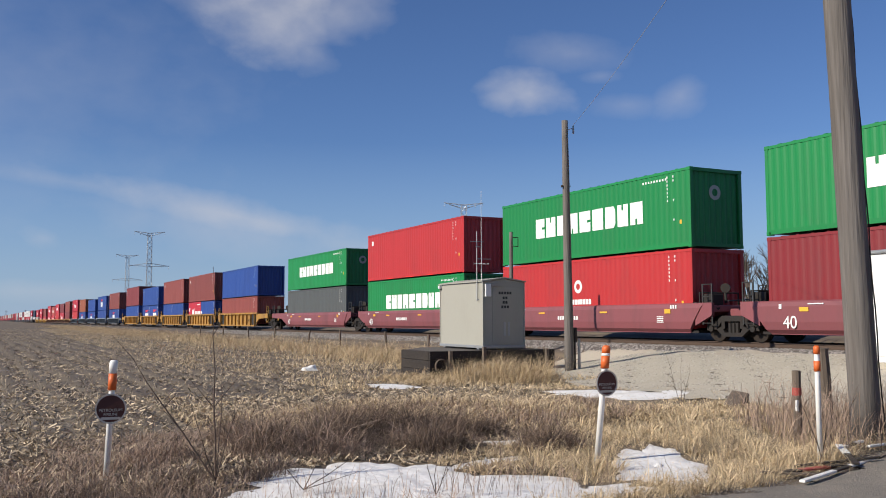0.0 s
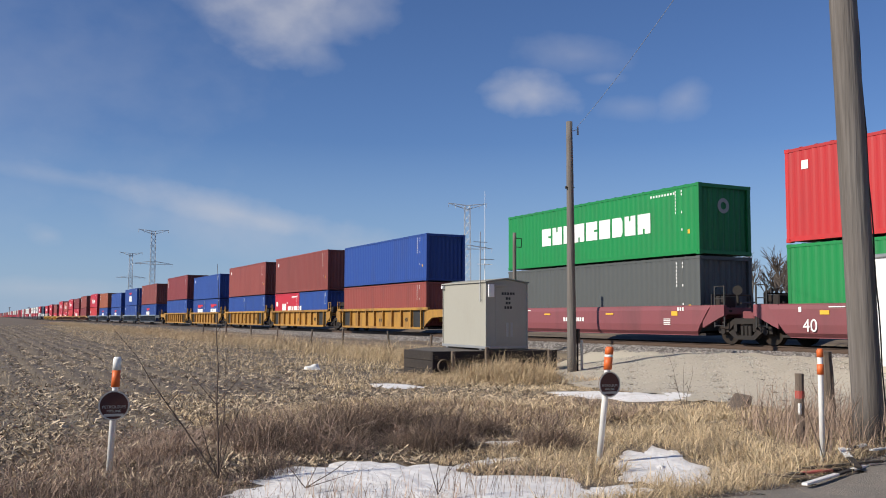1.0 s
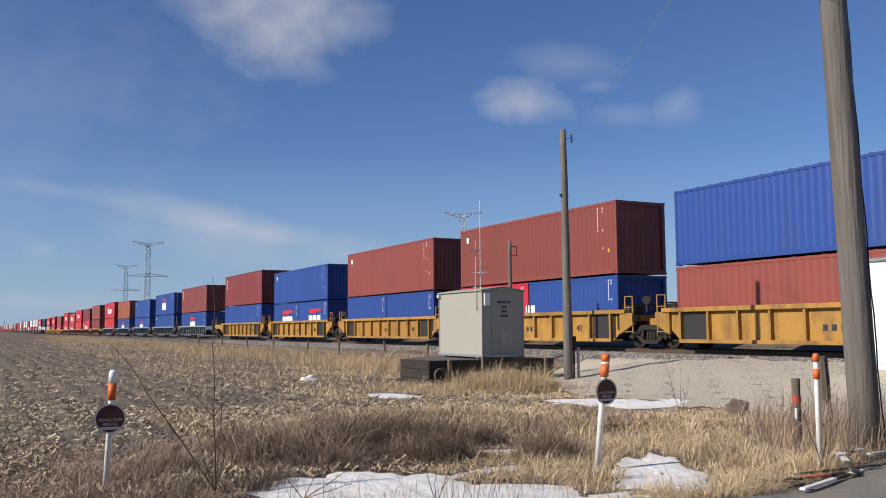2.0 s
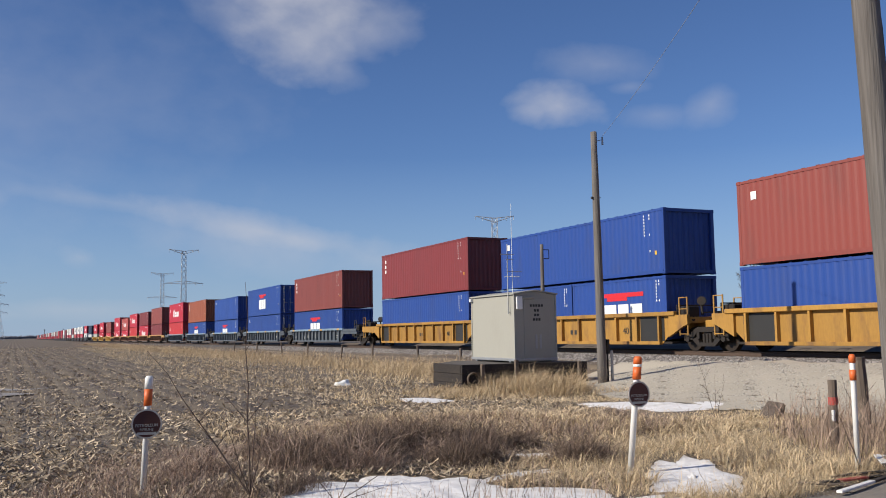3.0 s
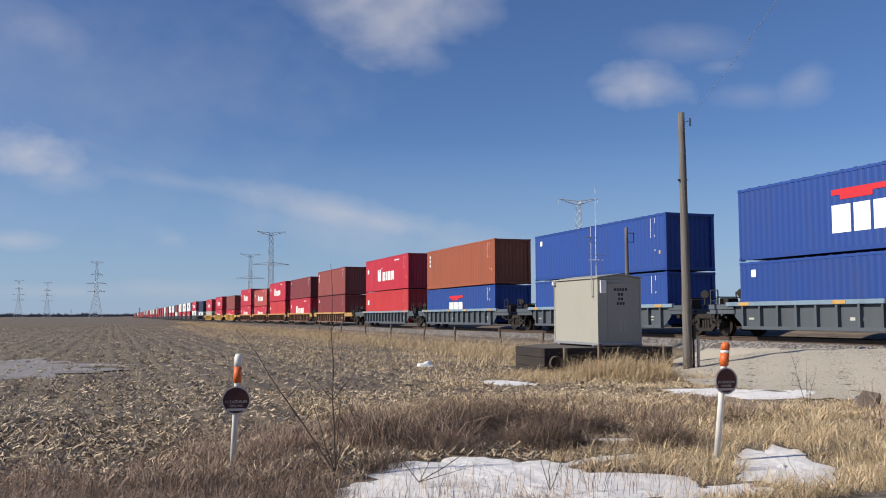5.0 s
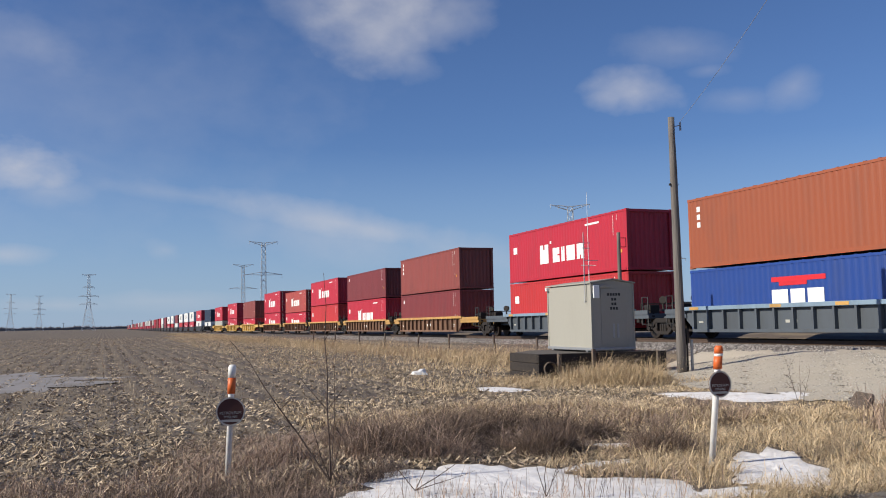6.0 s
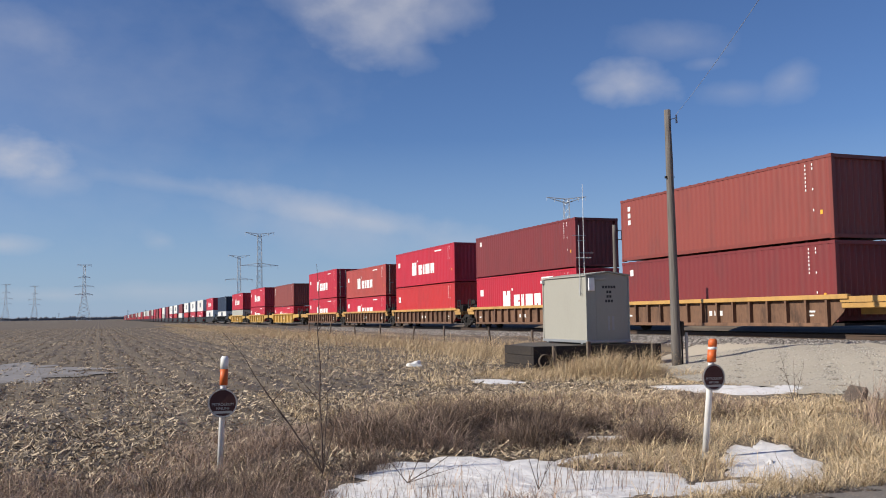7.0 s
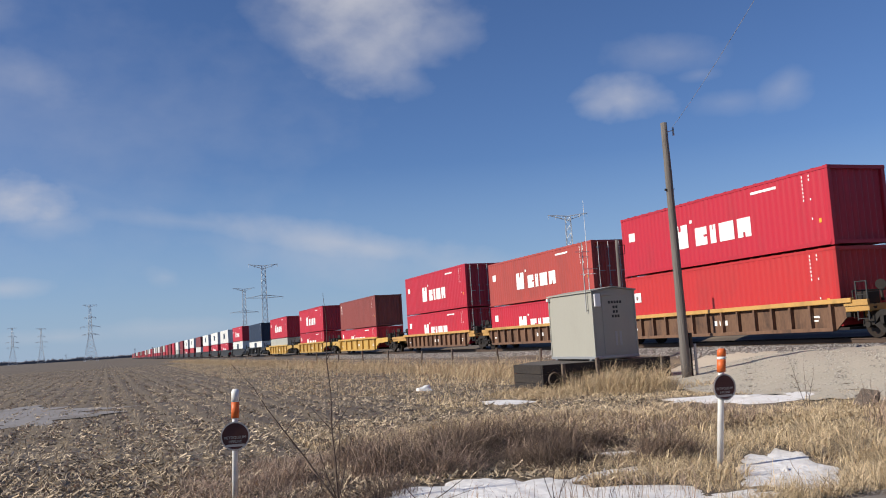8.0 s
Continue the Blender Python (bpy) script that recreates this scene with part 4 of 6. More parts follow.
# near end of each wagon's load along the track at the start, wagon style, upper and lower loads (colour, marking), height of the top above the rail, doors
TRAIN = [
    (-7.24, "plum", ("red", "corner"), ("green", "nine"), 5.75, 2.70, 0),
    (8.18, "plum", ("green", "nine"), ("dark_red", ""), 5.98, 2.75, 0),
    (23.70, "plum", ("green", "nine"), ("red", "round"), 5.89, 2.74, 0),
    (39.67, "plum", ("red", "corner"), ("green", "nine"), 5.87, 2.81, 0),
    (55.59, "plum", ("green", "nine"), ("slate", ""), 5.40, 2.43, 0),
    (76.33, "yellow", ("blue", ""), ("brown", ""), 5.40, 2.58, 0),
    (91.78, "yellow", ("brown", "corner"), ("bright_red+blue", "five"), 5.55, 2.80, 0),
    (107.03, "yellow", ("brown", "corner"), ("blue+blue", ""), 5.53, 2.76, 0),
    (123.03, "yellow", ("blue", "corner"), ("blue+blue", "three"), 5.22, 2.44, 0),
    (138.86, "yellow", ("maroon", "tall"), ("blue", ""), 5.77, 2.81, 0),
    (159.00, "grey", ("brown", "tall"), ("blue", "three"), 5.44, 2.74, 0),
    (175.80, "grey", ("blue", "three"), ("blue", "corner"), 5.30, 2.60, 1),
    (192.64, "grey", ("blue", "corner"), ("blue", "three"), 5.02, 2.41, 0),
    (210.39, "grey", ("orange_brown", "tall"), ("blue", "three"), 5.40, 2.72, 0),
    (227.09, "grey", ("bright_red", "five"), ("red", "flag"), 5.66, 2.72, 0),
    (247.05, "rust", ("brown", "tall"), ("maroon", "corner"), 5.66, 2.68, 0),
    (263.40, "rust", ("maroon", "corner"), ("bright_red", "five"), 5.40, 2.40, 0),
    (279.27, "rust", ("bright_red", "five"), ("red", "flag"), 5.48, 2.55, 0),
    (294.25, "rust", ("faded_red", "five"), ("bright_red", "five"), 4.95, 2.49, 1),
    (310.19, "rust", ("bright_red", "five"), ("bright_red", "five"), 5.43, 2.76, 1),
    (330.91, "bright", ("brown", "tall"), ("bright_red", "five"), 4.82, 2.62, 0),
    (350.77, "bright", ("bright_red", "five"), ("bright_red", "five"), 5.05, 2.62, 0),
    (371.11, "bright", ("bright_red", "five"), ("grey_box", ""), 4.88, 2.66, 0),
    (391.24, "dark", ("navy", ""), ("white_box", "window"), 4.81, 2.62, 0),
    (411.09, "dark", ("bright_red", "five"), ("white_box", "window"), 5.05, 2.45, 0),
    (429.99, "dark", ("white_box", "window"), ("bright_red", "five"), 5.05, 2.45, 0),
    (447.00, "dark", ("white_box", "window"), ("bright_red", "five"), 5.05, 2.45, 0),
    (464.95, "dark", ("white_box", "window"), ("red", ""), 5.05, 2.45, 0),
    (482.90, "dark", ("maroon", ""), ("white_box", ""), 5.05, 2.45, 0),
    (500.86, "dark", ("white_box", "window"), ("red", ""), 5.05, 2.45, 0),
    (518.82, "dark", ("white_box", "window"), ("bright_red", "five"), 5.05, 2.45, 0),
]


def build_train():
    rnd = random.Random(7)
    rows = list(TRAIN)
    y = rows[-1][0]
    for k in range(32):
        y += 18.0
        up = rnd.choice(["bright_red", "maroon", "brown", "grey_box", "bright_red", "dark_red", "white_box", "navy"])
        low = rnd.choice(["bright_red", "dark_red", "brown", "maroon", "red", "grey_box"])
        rows.append((y, "dark", (up, ""), (low, ""), 5.1, 2.45, 0))
    L = 12.25
    for k, (y, style, up, low, top, hu, doors) in enumerate(rows):
        near = k < 24
        gap_a = (y - rows[k - 1][0] - L) if k else 4.3
        gap_b = (rows[k + 1][0] - y - L) if k + 1 < len(rows) else 4.3
        wagon(y, L, gap_a, gap_b, style, near, k)
        zs = top - hu
        container(y, RAIL_Z + zs + 0.02, L, hu, up[0], up[1], near, doors, True)
        base = 0.40
        if "+" in low[0]:
            a, c = low[0].split("+")
            half = L / 2 - 0.04
            container(y, RAIL_Z + base, half, zs - base - 0.025, c, low[1] if low[1] == "three" else "", near, 0, False)
            container(y + L - half, RAIL_Z + base, half, zs - base - 0.025, a, low[1], near, 0, False)
        else:
            container(y, RAIL_Z + base, L, zs - base - 0.025, low[0], low[1], near, doors, False)


build_train()
SPEED = 32.09


def motions():
    """The train runs towards the road crossing at an even speed."""
    for ob in MOVING:
        p = ob.matrix_basis.translation.copy()
        walk(ob, [(t, RAILWAY @ Matrix.Translation((p.x, p.y - SPEED * t, p.z))) for t in (0.0, 2.0, 4.0, 6.0, 8.0)])




# ---- snow and ice ----
SNOW = [  # centre, half axes, turn, seed
    (3.55, 8.40, 1.60, 1.50, -24, 1), (6.76, 8.35, 0.52, 1.50, -36, 2), (11.75, 15.5, 1.6, 1.05, -37, 3), (8.15, 19.5, 0.72, 0.85, -22, 4), (5.2, 7.35, 0.95, 0.34, 12, 5), (6.2, 10.5, 0.75, 0.24, -25, 6),
    (5.1, 9.4, 0.6, 0.20, 15, 8),
]


def patch_radius(a, seed):
    return 1.0 + 0.16 * math.sin(2 * a + seed) + 0.10 * math.sin(3 * a + 2.1 * seed) + 0.07 * math.sin(5 * a + 0.7 * seed) + 0.06 * math.sin(9 * a + seed * 3) + 0.16 * noise.noise((3.5 * math.cos(a), 3.5 * math.sin(a), seed)) + 0.07 * noise.noise((9 * math.cos(a), 9 * math.sin(a), seed))


def in_snow(x, y, grow=1.0):
    for cx, cy, ra, rb, turn, seed in SNOW:
        c, s = math.cos(radians(turn)), math.sin(radians(turn))
        u, v = (c * (x - cx) + s * (y - cy)) / ra, (-s * (x - cx) + c * (y - cy)) / rb
        if math.hypot(u, v) < patch_radius(math.atan2(v, u), seed) * grow:
            return True
    return False


def build_snow():
    for cx, cy, ra, rb, turn, seed in SNOW:
        bm = bmesh.new()
        n, rings = 260, 18
        flat = min(1.0, 0.3 + 0.45 * min(ra, rb))
        c, s = math.cos(radians(turn)), math.sin(radians(turn))
        rows = []
        for k in range(1, rings + 1):
            row = []
            for i in range(n):
                a = i * math.tau / n
                q = k / rings
                r = q * patch_radius(a, seed)
                x, y = cx + c * r * ra * math.cos(a) - s * r * rb * math.sin(a), cy + s * r * ra * math.cos(a) + c * r * rb * math.sin(a)
                h = 0.045 * (1 - q ** 6) + (0.028 * noise.noise((x * 1.5, y * 1.5, seed)) + 0.016 * noise.noise((x * 6, y * 6, seed)) + 0.007 * noise.noise((x * 15, y * 15, seed))) * (1 - q ** 6)
                row.append(bm.verts.new((x, y, float(gz(x, y)) + h * flat - 0.012)))
            rows.append(row)
        mid = bm.verts.new((cx, cy, float(gz(cx, cy)) + 0.07))
        for i in range(n):
            bm.faces.new((mid, rows[0][i], rows[0][(i + 1) % n]))
        for a, b in zip(rows, rows[1:]):
            for i in range(n):
                bm.faces.new((a[i], b[i], b[(i + 1) % n], a[(i + 1) % n]))
        ob = part("snow_patch", bm, MAT["snow"], None, smooth=True)
        tagged(ob, "thawing patch of old white snow among dry grass", "snow", "snow patches", "structure")


build_snow()


def build_puddle(cx, cy, ra, rb, seed):
    bm = bmesh.new()
    vs = []
    for i in range(90):
        a = i * math.tau / 90
        r = patch_radius(a, seed) * (1 + 0.12 * math.sin(13 * a) + 0.08 * math.sin(23 * a + 1))
        vs.append(bm.verts.new((cx + ra * r * math.cos(a), cy + rb * r * math.sin(a), 0.012)))
    bm.faces.new(vs)
    ob = part("field_puddle", bm, MAT["ice"], None)
    tagged(ob, "shallow grey meltwater puddle in the stubble field", "puddle", kind="structure")


build_puddle(-5.4, 31.0, 4.2, 6.5, 2)
build_puddle(-11.0, 33.0, 3.0, 4.0, 5)


# ---- dry plants ----
RNG = np.random.default_rng(11)


def blades(name, x, y, h, width, lean, mat, label, category, flop=0.5, lift=0.0, wind=0.35):
    """Bent blades standing at (x, y)."""
    n = len(x)
    z = gz(x, y) - 0.02 + lift
    a = RNG.uniform(0, math.tau, n)
    a = np.arctan2(np.sin(a) - 0.3 * wind, np.cos(a) + wind)   # the wind has laid more of them towards the east
    face = RNG.uniform(0, math.tau, n)
    ln = lean * RNG.uniform(0.1, 1.4, n)
    h = h * RNG.uniform(0.55, 1.25, n)
    a2 = a + RNG.normal(0, 1.0, n)
    d, d2, up = (np.stack(q, -1) for q in ((np.cos(a), np.sin(a), 0 * a), (np.cos(a2), np.sin(a2), 0 * a), (0 * a, 0 * a, 1 + 0 * a)))
    p = np.stack([x, y, z], -1)
    k = (ln * h)[:, None]
    m1 = p + d * k * 0.22 + up * (h * 0.52)[:, None]
    m2 = p + d * k * 0.60 + up * (h * (0.95 - 0.18 * flop * ln).clip(0.45, 1))[:, None]
    tip = m2 + d2 * k * 0.50 + up * (h * (0.30 - flop * ln * RNG.uniform(0, 0.9, n)).clip(-0.42, 0.3))[:, None]
    w = np.stack([np.cos(face), np.sin(face), 0 * face], -1) * (width / 2)[:, None]
    v = np.stack([p - w, p + w, m1 - w * 0.9, m1 + w * 0.9, m2 - w * 0.65, m2 + w * 0.65, tip], 1)
    me = mesh_arrays(name, v, [(0, 1, 3, 2), (2, 3, 5, 4), (4, 5, 6)], mat)
    return tagged(new(name, me), label, category, kind="stuff")


def tufts(name, cx, cy, per, spread, h, width, splay, mat, label, category):
    """Clumps whose blades splay outwards from (cx, cy)."""
    n = len(cx) * per
    size = np.repeat(RNG.uniform(0.45, 1.35, len(cx)), per)
    ang = RNG.uniform(0, math.tau, n)
    rad = spread * size * np.sqrt(RNG.uniform(0, 1, n))
    x, y = np.repeat(cx, per) + np.cos(ang) * rad, np.repeat(cy, per) + np.sin(ang) * rad
    hh = h * size * RNG.uniform(0.45, 1.15, n)
    z = gz(x, y) - 0.02
    ang = ang + RNG.normal(0, 0.5, n)
    out = splay * RNG.uniform(0.1, 1.2, n) * hh
    face = ang + math.pi / 2 + RNG.normal(0, 0.6, n)
    w = np.stack([np.cos(face) * width / 2, np.sin(face) * width / 2, np.zeros(n)], -1) * RNG.uniform(0.6, 1.4, (n, 1))
    p = np.stack([x, y, z], -1)
    d = np.stack([np.cos(ang), np.sin(ang), np.zeros(n)], -1)
    up = np.array([0, 0, 1.0])
    droop = RNG.uniform(0.55, 1.0, n)
    m1 = p + d * (out * 0.25)[:, None] + up * (hh * 0.55)[:, None]
    tip = p + d * out[:, None] + up * (hh * droop)[:, None]
    v = np.stack([p - w, p + w, m1 - w * 0.8, m1 + w * 0.8, tip], 1)
    return tagged(new(name, mesh_arrays(name, v, [(0, 1, 3, 2), (2, 3, 4)], mat)), label, category, kind="stuff")


def field_noise(x, y, s, off=0.0):
    return np.sin(x * s + off + 1.7 * np.sin(y * s * 0.7 + off)) * np.sin(y * s * 1.1 + 2 * off + 1.3 * np.sin(x * s * 0.6)) * 0.5 + 0.5


def scatter(n, x0, x1, y0, y1, test, clump=0.0, s=1.5, off=0.0):
    x, y = RNG.uniform(x0, x1, n), RNG.uniform(y0, y1, n)
    keep = RNG.uniform(0, 1, n) > clump * (1 - field_noise(x, y, s, off))
    keep &= np.array([test(a, b) for a, b in zip(x, y)])
    return x[keep], y[keep]


def off_road(x, y):
    return y > road_edge(x) + 0.45


def mounds(name, centres, per, size, h, width, mat, label, category):
    """Round heaps of arching stems."""
    cx, cy = np.repeat([c[0] for c in centres], per), np.repeat([c[1] for c in centres], per)
    sc = np.repeat([c[2] for c in centres], per)
    n = len(cx)
    a, r = RNG.uniform(0, math.tau, n), np.sqrt(RNG.uniform(0, 1, n))
    x, y = cx + np.cos(a) * r * size * sc * 1.25, cy + np.sin(a) * r * size * sc
    hh = h * sc * (1.05 - 0.75 * r ** 2) * RNG.uniform(0.35, 1.1, n)
    return blades(name, x, y, hh, RNG.uniform(0.6, 1.4, n) * width, 1.5, mat, label, category, flop=0.7, wind=0.1)


def build_plants():
    # brown weeds on the near bank
    def bank(a, b):
        return off_road(a, b) and not in_snow(a, b, 0.97) and b < 10.6 - 0.28 * a * (a > 0) + 0.5 * math.sin(a * 2) + 0.3 * math.sin(a * 5.3)
    x, y = scatter(70000, -6.5, 3.4, 6.0, 11.4, bank, 0.9, 1.9)
    h = RNG.uniform(0.04, 0.24, len(x)) * (0.35 + 0.85 * field_noise(x, y, 1.3, 2))
    blades("dry_weeds", x, y, h, RNG.uniform(0.003, 0.008, len(x)), 1.5, MAT["weed"], "brown dry weeds and grass on the near bank", "weeds")
    x, y = scatter(1500, -6.5, 3.3, 6.0, 10.6, bank, 0.8, 1.7)
    tufts("weed_tufts", x, y, 26, 0.11, 0.25, 0.005, 1.5, MAT["weed"], "brown upright weed tufts on the near bank", "weeds")
    rnd = random.Random(21)
    near = [(q[0], q[1], rnd.uniform(0.6, 1.2)) for q in ((rnd.uniform(-4.5, 2.6), rnd.uniform(6.8, 9.6)) for _ in range(60)) if bank(*q)]
    mounds("weed_mounds", near, 420, 0.30, 0.34, 0.004, MAT["dark_weed"], "reddish dark brown weed clumps on the near bank", "weeds")

    # tangle of brush behind the snow
    def tangle(a, b):
        return not in_snow(a, b, 0.98) and b > 10.1 - 0.16 * (a - 3)
    x, y = scatter(60000, 0.6, 6.8, 9.2, 13.0, tangle, 0.95, 1.9, 1.0)
    h = RNG.uniform(0.03, 0.20, len(x)) * (0.35 + 0.8 * field_noise(x, y, 1.8, 4))
    blades("dry_weeds", x, y, h, RNG.uniform(0.003, 0.009, len(x)), 2.4, MAT["weed"], "brown tangled weeds behind the snow", "weeds")
    heaps = [(q[0], q[1], rnd.uniform(0.55, 1.25)) for q in ((rnd.uniform(1.4, 6.4), rnd.uniform(9.7, 11.9)) for _ in range(46)) if tangle(*q)]
    mounds("brush_mounds", heaps[::2], 1500, 0.32, 0.48, 0.005, MAT["dark_weed"], "dense dark brown brush heaps behind the snow", "brush")
    mounds("weed_mounds", heaps[1::2], 700, 0.30, 0.42, 0.006, MAT["weed"], "tawny brown weed heaps behind the snow", "weeds")
    # blades leaning over the ragged edges of the snow
    x, y = scatter(30000, 1.6, 13.6, 6.6, 20.6, lambda a, b: in_snow(a, b, 1.12) and not in_snow(a, b, 0.90) and off_road(a, b), 0.7, 3.1, 2.0)
    blades("edge_grass", x, y, RNG.uniform(0.03, 0.13, len(x)), RNG.uniform(0.004, 0.009, len(x)), 1.9, MAT["straw"], "matted dry grass round the thawing snow", "grass", flop=0.8)
    # flattened stalks in the wet hollow
    x, y = scatter(52000, 2.6, 12.4, 11.0, 19.5, lambda a, b: not in_snow(a, b, 1.04), 0.7, 1.3, 2.0)
    near_snow = np.exp(-(((x - 11.0) / 1.7) ** 2 + ((y - 13.6) / 1.7) ** 2)) + np.exp(-(((x - 7.4) / 1.3) ** 2 + ((y - 17.6) / 1.6) ** 2))
    h = RNG.uniform(0.06, 0.26, len(x)) * (0.5 + 0.7 * field_noise(x, y, 1.2, 1)) * np.clip(1.6 - y / 14.0, 0.35, 1) * (1 - 0.6 * np.clip(near_snow, 0, 1))
    blades("flattened_stalks", x, y, h, RNG.uniform(0.008, 0.024, len(x)), 2.0, MAT["straw"], "flattened pale dead stalks in the wet hollow", "dead stalks", flop=0.8)
    # dark matted layer added so the gaps between stalks look shaded
    x, y = scatter(26000, 2.8, 9.6, 11.3, 15.6, lambda a, b: not in_snow(a, b, 1.04), 0.85, 2.1, 5.0)
    blades("flattened_stalks", x, y, RNG.uniform(0.03, 0.17, len(x)), RNG.uniform(0.004, 0.012, len(x)), 2.4, MAT["dark_weed"], "dark matted stalks as shaded gaps in the wet hollow", "dead stalks", flop=0.9)
    x, y = scatter(900, 3.4, 10.5, 11.5, 15.2, lambda a, b: not in_snow(a, b, 1.06) and math.hypot(a - 11, b - 13.6) > 1.8, 0.85, 1.3, 4.0)
    tufts("stalk_tufts", x, y, 22, 0.18, 0.26, 0.012, 2.2, MAT["straw"], "bent pale stalk clumps in the wet hollow", "dead stalks")
    x, y = scatter(560, 3.4, 10.0, 11.5, 14.6, lambda a, b: not in_snow(a, b, 1.06), 0.85, 1.6, 2.0)
    tufts("weed_tufts", x, y, 30, 0.13, 0.27, 0.008, 1.5, MAT["weed"], "brown weed tufts in the wet hollow", "weeds")
    x, y = scatter(760, 4.6, 12.0, 6.4, 12.4, lambda a, b: off_road(a, b) and not in_snow(a, b, 1.0) and b < 8.8 + 0.62 * (a - 3.2), 0.75, 1.5, 3.0)
    tufts("grass_tufts", x, y, 40, 0.16, 0.24, 0.007, 2.3, MAT["straw"], "golden grass tufts along the road edge", "grass")
    # golden grass by the road
    x, y = scatter(130000, 4.4, 13.5, 5.8, 14.5, lambda a, b: off_road(a, b) and not in_snow(a, b, 0.93) and b < 8.8 + 0.62 * (a - 3.2) and b > 4.9 + 0.262 * a, 0.6, 1.9, 3.0)
    h = RNG.uniform(0.05, 0.25, len(x)) * (0.45 + 0.75 * field_noise(x, y, 1.5, 0.4)) * np.where(RNG.uniform(0, 1, len(x)) > 0.96, 1.8, 1) * np.clip((15.4 - np.hypot(x, y)) / 3.0, 0.15, 1)
    blades("golden_grass", x, y, h, RNG.uniform(0.003, 0.0075, len(x)), 2.1, MAT["straw"], "dry golden grass along the road edge", "grass", flop=0.9)
    x, y = scatter(3800, 8.6, 12.4, 7.6, 10.4, lambda a, b: off_road(a, b) and a > 8.4 + 0.5 * (b - 7.6), 0.5, 2.2)
    h = RNG.uniform(0.2, 0.7, len(x))
    blades("dry_brush", x, y, h, RNG.uniform(0.004, 0.009, len(x)), 0.8, MAT["weed"], "thin brown brush round the wooden posts", "brush")
    # stems poking through the snow
    x, y = scatter(2600, 1.8, 5.4, 6.6, 10.0, lambda a, b: in_snow(a, b, 0.95) and b < 8.4 + 0.3 * math.sin(a * 3), 0.8, 2.6)
    blades("snow_stems", x, y, RNG.uniform(0.10, 0.34, len(x)), RNG.uniform(0.003, 0.006, len(x)), 0.6, MAT["weed"], "thin dead stems poking through the snow", "weeds", lift=0.04)
    # tall grass round the hut platform and along the railway
    x, y = scatter(17000, 8.6, 13.8, 19.2, 22.25, lambda a, b: not in_snow(a, b, 1.15) and a < 12.9 + 0.4 * (b - 20), 0.85, 1.3, 5.0)
    h = RNG.uniform(0.18, 0.60, len(x)) * (0.4 + 0.75 * field_noise(x, y, 1.3, 3)) * np.clip(0.4 + 0.9 * np.exp(-((x - 11.9) / 0.9) ** 2), 0, 1.3)
    blades("tall_grass", x, y, h, RNG.uniform(0.004, 0.010, len(x)), 1.3, MAT["gold_grass"], "tall golden grass below the hut platform", "grass", flop=0.7, wind=0.9)
    x, y = scatter(150, 10.5, 13.4, 20.2, 22.1, lambda a, b: not in_snow(a, b, 1.2) and abs(a - 11.9 - 0.35 * (b - 21)) < 1.2, 0.6, 1.6, 5.0)
    tufts("grass_tufts", x, y, 44, 0.24, 0.55, 0.008, 1.0, MAT["gold_grass"], "tall windblown golden grass clumps before the platform", "grass")
    y = 23.0 + 180 * RNG.uniform(0, 1, 80000) ** 2.2
    x = RNG.normal(14.3, 1.5, len(y)).clip(9.5, 18.2) - west(y)
    keep = ~((x > 10.2) & (y < 26.4)) & ~((x > 14.2) & (y < 32)) & (RNG.uniform(0, 1, len(x)) > 0.75 * (1 - field_noise(x, y, 0.5)))
    x, y = x[keep], y[keep]
    h = RNG.uniform(0.16, 0.60, len(x)) * (0.30 + 0.85 * field_noise(x, y, 0.8, 1))
    blades("tall_grass", x, y, h, RNG.uniform(0.006, 0.011, len(x)) * (1 + y / 110), 1.3, MAT["gold_grass"], "golden grass verge along the railway bank", "grass")
    # field edge in front of the verge
    y = 19.0 + 130 * RNG.uniform(0, 1, 30000) ** 2.0
    x = RNG.uniform(6.5, 13.5, len(y)) - 1.5 * (y > 28)
    keep = ~((x > 10.2) & (y > 21.5) & (y < 26.2)) & (RNG.uniform(0, 1, len(x)) > 0.85 * (1 - field_noise(x, y, 0.7, 2))) & np.array([not in_snow(p, q, 1.15) for p, q in zip(x, y)])
    x, y = x[keep], y[keep]
    blades("field_edge_grass", x, y, RNG.uniform(0.04, 0.17, len(x)), RNG.uniform(0.008, 0.016, len(x)) * (1 + y / 90), 1.3, MAT["straw"], "short dead grass at the edge of the field", "grass")


